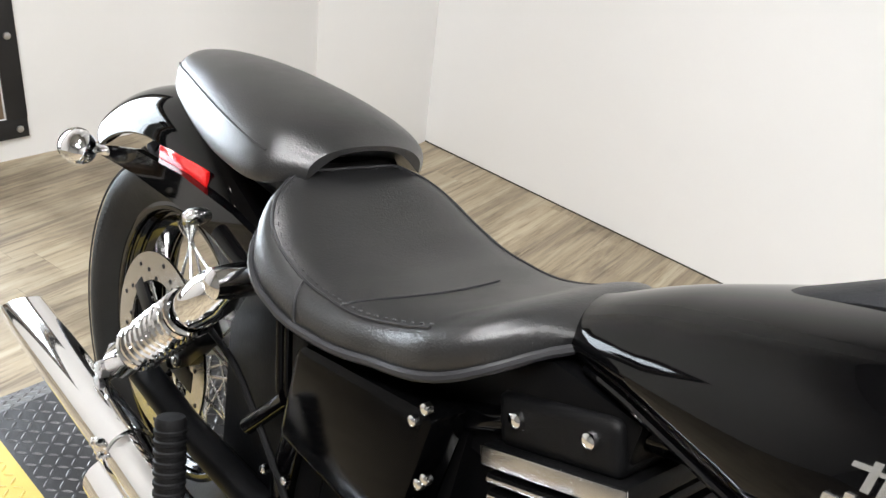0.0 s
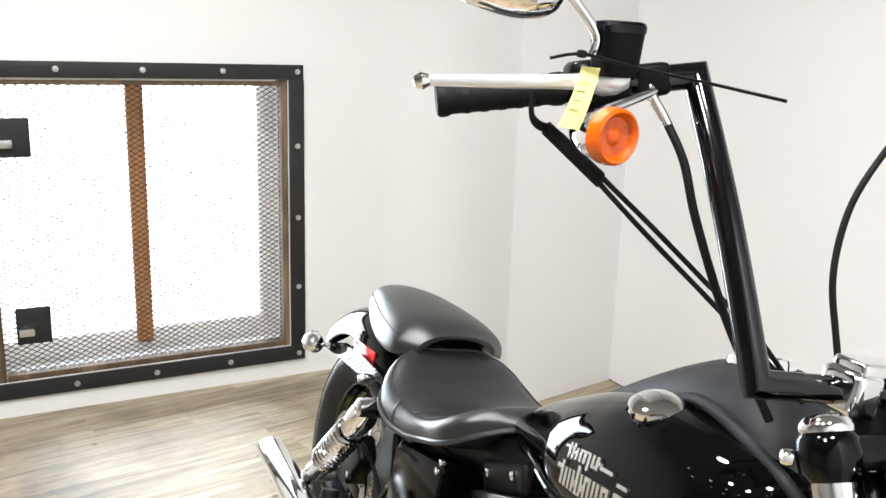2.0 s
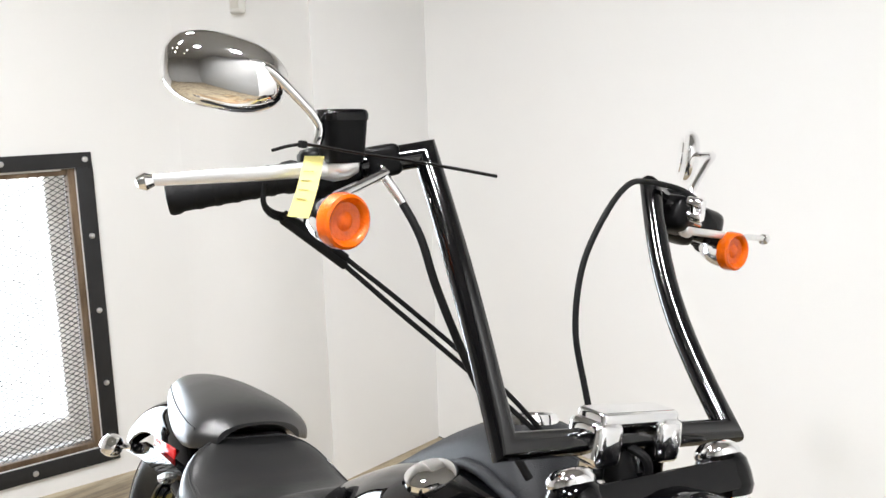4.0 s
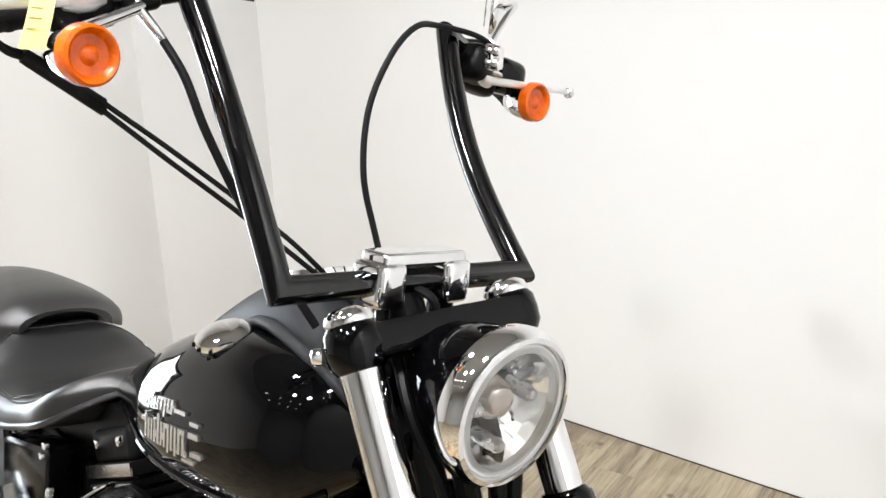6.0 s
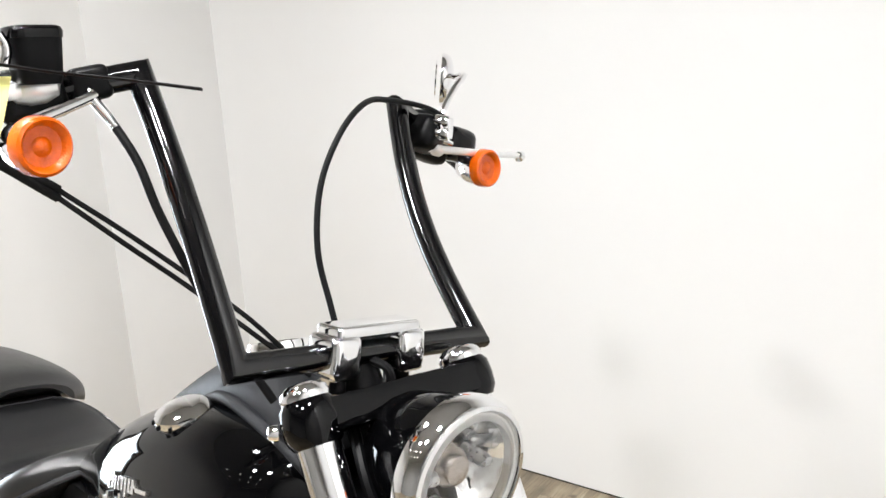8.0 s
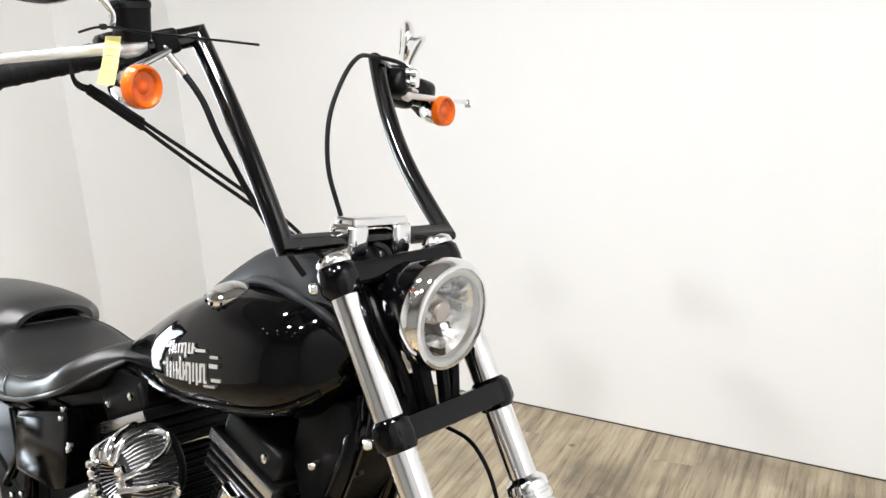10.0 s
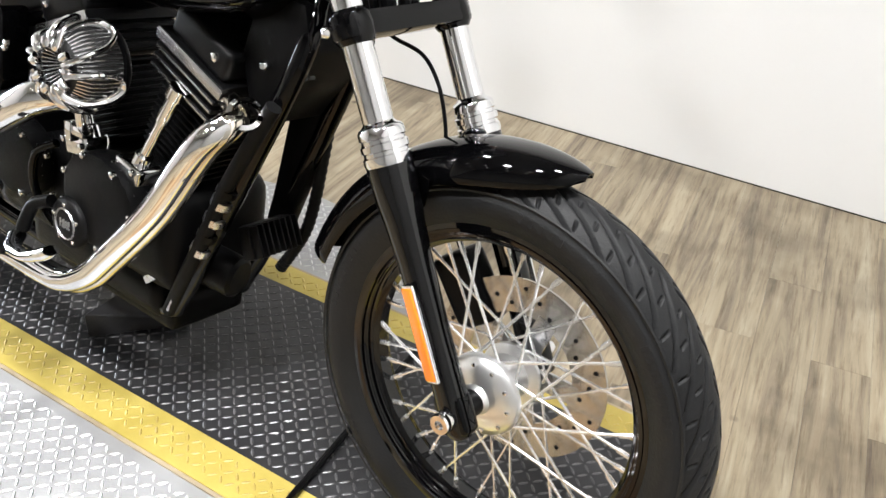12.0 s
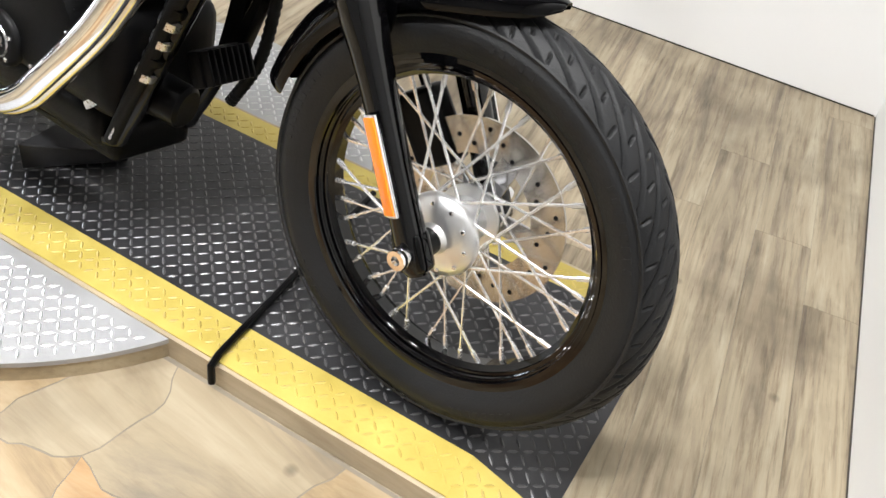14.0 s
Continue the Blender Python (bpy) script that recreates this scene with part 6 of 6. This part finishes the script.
mbm = tube([Vector((0.245, -0.216, 0.331)), Vector((0.225, -0.216, 0.330)), Vector((0.19, -0.215, 0.328)), Vector((-0.16, -0.208, 0.301)), Vector((-0.225, -0.206, 0.297))], [0.0275, 0.0305, 0.0335, 0.0345, 0.0345], 28, cap=False)
for vt in mbm.verts:
    if vt.co.x < -0.2:
        vt.co.x += (vt.co.z - 0.297) * 1.0
muff = part("muffler", mbm, M_CHROME, bike, "long chrome slash-cut muffler")
part("muffler_inside", tube([Vector((-0.185, -0.2065, 0.2995)), Vector((-0.11, -0.207, 0.305))], 0.0325, 24), M_BLACK, muff)
part("clamp", lathe([(0.029, -0.016), (0.0345, -0.016), (0.0345, 0.016), (0.029, 0.016)], Vector((0.205, -0.2155, 0.329)), (1, 0, 0.075), 24), M_CHROME, muff, "chrome clamp")
for dx, dz in ((-0.012, 0.004), (0.0, 0.012), (0.012, 0.0)):
    part("clamp_bolt", bolt((0.205 + dx, -0.249, 0.332 + dz), (0, -1, 0.3), 0.006, 0.007), M_CHROME, muff)
m2 = part("muffler", tube([Vector((0.62, -0.205, 0.241)), Vector((0.58, -0.205, 0.241)), Vector((0.56, -0.205, 0.24)), Vector((0.18, -0.205, 0.226)), Vector((0.14, -0.205, 0.225))], [0.024, 0.03, 0.0335, 0.0345, 0.0335], 28), M_CHROME, bike, "chrome lower muffler")

# ---- controls and small parts ----
peg = part("passenger_peg", lathe([(0.0, 0.0), (0.013, 0.0), (0.017, 0.004), (0.0175, 0.02), (0.0175, 0.10), (0.0185, 0.107), (0.016, 0.113), (0.0, 0.114)], Vector((0.352, -0.225, 0.345)), Vector((-0.30, 0.06, 0.95)), 20), M_RUBBER, bike, "folded black rubber passenger peg")
for k in range(7):
    part("rib", lathe([(0.0172, 0), (0.0192, 0.002), (0.0192, 0.006), (0.0172, 0.008)], Vector((0.352, -0.225, 0.345)) + Vector((-0.30, 0.06, 0.95)).normalized() * (0.018 + 0.0125 * k), Vector((-0.30, 0.06, 0.95)), 18), M_RUBBER, peg)
part("peg_clevis", block((0.05, 0.03, 0.028), Matrix.Translation((0.362, -0.215, 0.335)), 0.006), M_BLACK, peg)
part("peg_bolt", bolt((0.362, -0.231, 0.337), (0, -1, 0), 0.008, 0.006), M_CHROME, peg)
part("muffler_bracket", tube([Vector((0.37, -0.20, 0.335)), Vector((0.48, -0.16, 0.345)), Vector((0.55, -0.11, 0.36))], 0.012, 10), M_BLACK, bike, "black peg and muffler bracket")
rpeg = part("rider_peg", lathe([(0.0, 0.0), (0.014, 0.0), (0.018, 0.006), (0.0185, 0.11), (0.016, 0.118), (0.0, 0.118)], Vector((0.735, -0.215, 0.262)), Vector((-0.06, -1, 0.05)), 20), M_RUBBER, bike, "black ribbed rubber foot peg")
for k in range(7):
    part("rib", lathe([(0.0178, 0), (0.0202, 0.002), (0.0202, 0.007), (0.0178, 0.009)], Vector((0.735, -0.215, 0.262)) + Vector((-0.06, -1, 0.05)).normalized() * (0.016 + 0.0135 * k), Vector((-0.06, -1, 0.05)), 18), M_RUBBER, rpeg)
ped = part("brake_pedal", tube(spline([Vector((0.76, -0.205, 0.285)), Vector((0.80, -0.235, 0.285)), Vector((0.86, -0.245, 0.296)), Vector((0.915, -0.246, 0.322)), Vector((0.935, -0.246, 0.336))]), [0.013, 0.013, 0.014, 0.016, 0.012], 14, flat=(0.75, 1.2)), M_CHROME, bike, "chrome brake pedal")
part("pedal_arm", tube(spline([Vector((0.77, -0.20, 0.30)), Vector((0.79, -0.19, 0.35)), Vector((0.83, -0.18, 0.37))]), 0.012, 10), M_BLACK, ped)
# voltage regulator with cooling ribs, low at the front of the frame
reg = part("voltage_regulator", block((0.03, 0.10, 0.06), Matrix.Translation((1.165, 0.005, 0.385)) @ Matrix.Rotation(radians(-26), 4, "Y"), 0.008), M_CASE, bike, "black ribbed voltage regulator")
for k in range(8):
    part("rib", block((0.022, 0.004, 0.055), Matrix.Translation((1.184, -0.038 + 0.0125 * k, 0.394)) @ Matrix.Rotation(radians(-26), 4, "Y"), 0.0015), M_CASE, reg)
part("oil_pan", block((0.36, 0.17, 0.07), Matrix.Translation((0.86, 0.0, 0.20)), 0.02, 3), M_CASE, bike, "black oil pan")
part("lower_cross_tube", tube([Vector((1.02, -0.075, 0.215)), Vector((1.02, 0.075, 0.215))], 0.015, 12), M_GLOSS, bike)
# conduit and clamps along the down tube
cdt = [Vector((1.252, -0.09, 0.65)), Vector((1.177, -0.094, 0.515)), Vector((1.127, -0.096, 0.40)), Vector((1.078, -0.094, 0.30)), Vector((1.035, -0.088, 0.215))]
cond = part("cable_conduit", tube(spline(cdt, 6), 0.0125, 12), M_RUBBER, bike, "black corrugated cable sleeve")
for f in (0.30, 0.37, 0.44, 0.51, 0.58):
    q = spline(cdt, 10)[int(f * 40)]
    q2 = spline(cdt, 10)[int(f * 40) + 1]
    part("sleeve_ring", lathe([(0.013, -0.008), (0.0180, -0.007), (0.0180, 0.007), (0.013, 0.008)], q + Vector((0, 0.006, 0)), q2 - q, 14), M_SATIN if f in (0.37, 0.44, 0.58) else M_BLACK, cond)
lt = spline([Vector((1.215, 0.08, 0.68)), Vector((1.20, 0.085, 0.53)), Vector((1.18, 0.085, 0.39)), Vector((1.13, 0.08, 0.29))], 20)
part("spring_sleeve", tube(lt, [0.0095 if k % 2 else 0.0115 for k in range(len(lt))], 10), M_RUBBER, bike, "ribbed black hose")
part("bolt", bolt(Vector((1.215, -0.075, 0.70)), (0.3, -1, 0), 0.008, 0.012), M_CHROME, bike)
part("engine_mount", prism([(1.10, 0.70), (1.24, 0.76), (1.275, 0.69), (1.20, 0.655)], Matrix.Translation((0, -0.03, 0)) @ Matrix.Rotation(radians(90), 4, "X"), 0.03, 0.006), M_GLOSS, bike, "gloss black engine mount")
# side stand on the far side
part("side_stand", tube(spline([Vector((0.80, 0.10, 0.20)), Vector((0.79, 0.17, 0.10)), Vector((0.78, 0.225, 0.040))]), 0.012, 12), M_BLACK, bike, "black side stand")

# ---- things on and under the motorcycle ----
M_PENCIL = mat("pencil_grey", (0.30, 0.27, 0.10), 0.6, var=0.1, scale=80)
tagm = bike.matrix_basis @ BARM
tag = empty("paper_tag", tagm)
tagged(tag, "yellow paper tag on a black cable tie hanging from the lever", "tag")
tb = bmesh.new()
grid = []
for i in range(7):
    f = i / 6
    p0, p1 = Vector((1.110, -0.329, 1.271)).lerp(Vector((1.112, -0.341, 1.213)), f), Vector((1.110, -0.309, 1.273)).lerp(Vector((1.116, -0.321, 1.213)), f)
    bend = Vector((0.003 * math.sin(f * 3.0), 0, 0))
    grid.append([p0 + bend, p1 + bend, p1 + bend - Vector((0.0006, 0, 0)), p0 + bend - Vector((0.0006, 0, 0))])
part("paper", loft(grid, tb), M_TAG, tag, "yellow paper")
for f in (0.25, 0.4, 0.55, 0.7):
    q0, q1 = Vector((1.1135, -0.327, 1.271)).lerp(Vector((1.1155, -0.339, 1.213)), f), Vector((1.1135, -0.311, 1.273)).lerp(Vector((1.1195, -0.323, 1.213)), f)
    part("mark", tube([q0, q0.lerp(q1, 0.6)], 0.0004, 5), M_PENCIL, tag)
tie = empty("cable_tie", tagm)
tagged(tie, "long black nylon cable tie with its tail sticking out", "cable tie")
part("strap", tube(spline([Vector((1.10, -0.358, 1.272)), Vector((1.115, -0.334, 1.281)), Vector((1.125, -0.283, 1.280)), Vector((1.165, -0.235, 1.278)), Vector((1.229, -0.193, 1.273))], 6), 0.0026, 8, flat=(0.6, 1.3)), M_RUBBER, tie)
part("strap_head", block((0.009, 0.007, 0.007), Matrix.Translation((1.115, -0.335, 1.281)), 0.002), M_RUBBER, tie)

# tread-plate block under the frame
def wedge():
    bm = bmesh.new()
    a, b, c = Vector((0.728, -0.040, 0)), Vector((0.842, 0.122, 0)), Vector((0.70, 0.17, 0))
    lo_ = [bm.verts.new(Vector((*q.xy, 0.0025))) for q in (a, b, c)]
    hs_ = (0.062, 0.022, 0.062)
    hi_ = [bm.verts.new(Vector((*q.xy, h))) for q, h in zip((a, b, c), hs_)]
    bm.faces.new(lo_[::-1])
    bm.faces.new(hi_)
    for k in range(3):
        bm.faces.new((lo_[k], lo_[(k + 1) % 3], hi_[(k + 1) % 3], hi_[k]))
    bmesh.ops.bevel(bm, geom=bm.edges[:], offset=0.002, segments=1, affect="EDGES")
    return bm


wd = part("support_wedge", wedge(), M_TREAD, smooth=False)
tagged(wd, "dark tread plate wedge standing on the runway under the frame", "wedge")
rod = empty("steel_bar", Matrix.Translation((0, 0, 0)))
tagged(rod, "black bent steel bar lying across the runway under the tyre", "bar")
part("bar", tube([Vector((1.378, -0.150, -0.026)), Vector((1.376, -0.148, 0.010)), Vector((1.366, -0.122, 0.0105)), Vector((1.314, 0.138, 0.0105)), Vector((1.262, 0.40, 0.0105))], 0.0066, 8), M_BLACK, rod)

part("rod", tube([Vector((1.10, -0.10, 0.345)), Vector((1.045, -0.10, 0.225))], 0.0028, 6), M_SATIN, bike)
part("case_plate", block((0.060, 0.004, 0.014), Matrix.Translation((1.012, -0.105, 0.279)) @ Matrix.Rotation(radians(-38), 4, "Y"), 0.003), M_SATIN, bike, "dull metal plate")
# scraps, and dark strips drawn for the gap at the wall's foot
def scrap(label, pts, z, material):
    o = part("paper_scrap", prism(pts, Matrix.Translation((0, 0, z)), 0.002, 0), material, smooth=False)
    return tagged(o, label, "scrap")


M_SCRAP = mat("orange_scrap", (0.42, 0.11, 0.035), 0.7, var=0.3, scale=60)
scrap("small torn orange-brown scrap on the floor by the corner", [(1.985, 1.845), (2.005, 1.878), (1.965, 1.874), (1.955, 1.850)], FLOOR + 0.001, M_SCRAP)
scrap("thin torn orange-brown scrap on the floor by the wall", [(0.755, 1.735), (0.80, 1.750), (0.79, 1.758), (0.74, 1.744)], FLOOR + 0.001, M_SCRAP)
M_GAP = mat("wall_foot_dark", (0.05, 0.042, 0.035), 0.8, var=0.4, scale=25)
na, nb = CORNER, RCORNER
nd = (nb - na).normalized()
nm_ = Matrix.Translation((*((na + nb) / 2), FLOOR + 0.0025)) @ Matrix.Rotation(math.atan2(nd.y, nd.x), 4, "Z")
setting("trim", block(((nb - na).length - 0.01, 0.004, 0.004), nm_, 0), M_GAP, "thin dark strip at the gap along the wall's foot", "trim")
nm_ = Matrix.Translation((*(RCORNER + RD * 1.0), FLOOR + 0.0025)) @ Matrix.Rotation(math.atan2(RD.y, RD.x), 4, "Z")
setting("trim", block((1.98, 0.004, 0.004), nm_, 0), M_GAP, "thin dark strip at the gap along the wall's foot", "trim")

# ---- floor pieces ----
# flagstones in front of the platform
stones = empty("flagstone_floor")
tagged(stones, "tan flagstone-patterned floor beside the platform", "floor", kind="structure")
part("joint_bed", block((1.3, 1.2, 0.004), PM @ Matrix.Translation((1.25, V0 - 0.006 - 0.6, FLOOR - 0.0012)), 0), M_GROUT, stones, smooth=False)
rnd = random.Random(11)
nx, ny = 5, 5
gx = [[(0.62 + 1.26 * i / nx + (rnd.uniform(-0.09, 0.09) if 0 < i < nx else 0), V0 - 0.012 - 1.16 * j / ny + (rnd.uniform(-0.08, 0.08) if 0 < j < ny else 0)) for j in range(ny + 1)] for i in range(nx + 1)]


gx[3][0], gx[3][1], gx[2][1], gx[4][1] = (1.277, V0 - 0.012), (1.290, -0.490), (1.130, -0.530), (1.486, -0.492)


def ragged(a, b):
    """A wavering line from a to b, the same both ways round."""
    p, q = min(a, b), max(a, b)
    own = random.Random(int(p[0] * 9973 + p[1] * 7919 + q[0] * 6007 + q[1] * 4001))
    mids = []
    inner = abs(p[1] - q[1]) > 0.0 and 0.63 < (p[0] + q[0]) / 2 < 1.87 and (p[1] + q[1]) / 2 < V0 - 0.02
    bow, ph = own.uniform(-0.035, 0.035), own.uniform(0, 6)
    for k in range(1, 9):
        f = k / 9
        w = (bow * math.sin(math.pi * f) + 0.007 * math.sin(9 * f + ph) * min(1, 4 * f, 4 * (1 - f)) + own.uniform(-0.0025, 0.0025)) if inner else 0.0
        dx, dy = q[0] - p[0], q[1] - p[1]
        d = math.hypot(dx, dy)
        mids.append((p[0] + dx * f - dy / d * w, p[1] + dy * f + dx / d * w))
    return [p] + mids if a == p else [q] + mids[::-1]


M_SLABS = [wood_mat("flagstone", c1, c2, c3, 0.42, along=(1, 0, 0), stretch=4.0, smudge=0.8, grain=0.2) for c1, c2, c3 in (((0.12, 0.085, 0.055), (0.335, 0.245, 0.14), (0.47, 0.385, 0.255)), ((0.16, 0.085, 0.04), (0.37, 0.225, 0.105), (0.45, 0.34, 0.21)), ((0.18, 0.15, 0.115), (0.33, 0.265, 0.175), (0.44, 0.37, 0.26)))]
for i in range(nx):
    for j in range(ny):
        q = [gx[i][j], gx[i][j + 1], gx[i + 1][j + 1], gx[i + 1][j]]
        cx, cy = sum(p[0] for p in q) / 4, sum(p[1] for p in q) / 4
        out = []
        for k in range(4):
            for x, y in ragged(q[k], q[(k + 1) % 4]):
                d = math.hypot(x - cx, y - cy)
                out.append((x - (x - cx) / d * 0.0017, y - (y - cy) / d * 0.0017))
        part("flagstone", prism(out, PM @ Matrix.Translation((0, 0, FLOOR - 0.001)), 0.0022 + rnd.uniform(0, 0.0004), 0), M_SLABS[rnd.randrange(3)], stones, smooth=False)

# planks: boards of one width, staggered end joints
PD = Vector((-0.225, 0.974, 0)).normalized()
PW = 0.128
pang = math.atan2(PD.y, PD.x)
PROT = Matrix.Rotation(pang, 4, "Z")
board_me = {}
rnd = random.Random(5)


def board_mesh(length):
    if length not in board_me:
        bm = block((length - 0.0006, PW - 0.0006, 0.008), Matrix.Translation((0, 0, -0.004)), 0)
        me = bpy.data.meshes.new("plank")
        bm.to_mesh(me)
        bm.free()
        me.materials.append(M_PLANK)
        board_me[length] = me
    return board_me[length]


rest = bmesh.new()
count = 0
PN = Vector((PD.x, PD.y))


def reach(c0, wall_pt, wall_dir):
    """How far along the planks a row meets a wall's line."""
    n = Vector((-wall_dir.y, wall_dir.x))
    return (wall_pt - c0).dot(n) / PN.dot(n)


for r in range(-24, 26):
    base = PROT @ Vector((0, r * PW, 0))
    base = Vector((base.x + 0.5, base.y))
    north = reach(base, RCORNER, ND) + 0.05
    south = reach(base, fa, fb - fa) - 0.05
    c = south - rnd.uniform(0, 0.8)
    while c < north:
        L = rnd.choice((0.9, 1.2, 1.2))
        a, b = max(c, south), min(c + L, north)
        c += L
        if b - a < 0.02:
            continue
        p2 = base + PN * (a + b) / 2
        if (p2 - LW0).dot(LN) < -0.10 or (p2 - RCORNER).dot(Vector((-RD.y, RD.x))) > 0.12:
            continue
        mid = Vector((p2.x, p2.y, FLOOR))
        ln = round(b - a, 4)
        if p2.y > -1.3 and count < 290:
            o = new("plank", board_mesh(ln))
            o.parent = floor
            o.matrix_basis = Matrix.Translation(mid) @ PROT
            count += 1
        else:
            block((ln - 0.0006, PW - 0.0006, 0.008), Matrix.Translation(mid) @ PROT @ Matrix.Translation((0, 0, -0.004)), 0, bm=rest)
o = part("far_planks", rest, M_PLANK, floor, "wood-look vinyl planks", smooth=False)
o["kind"] = "stuff"
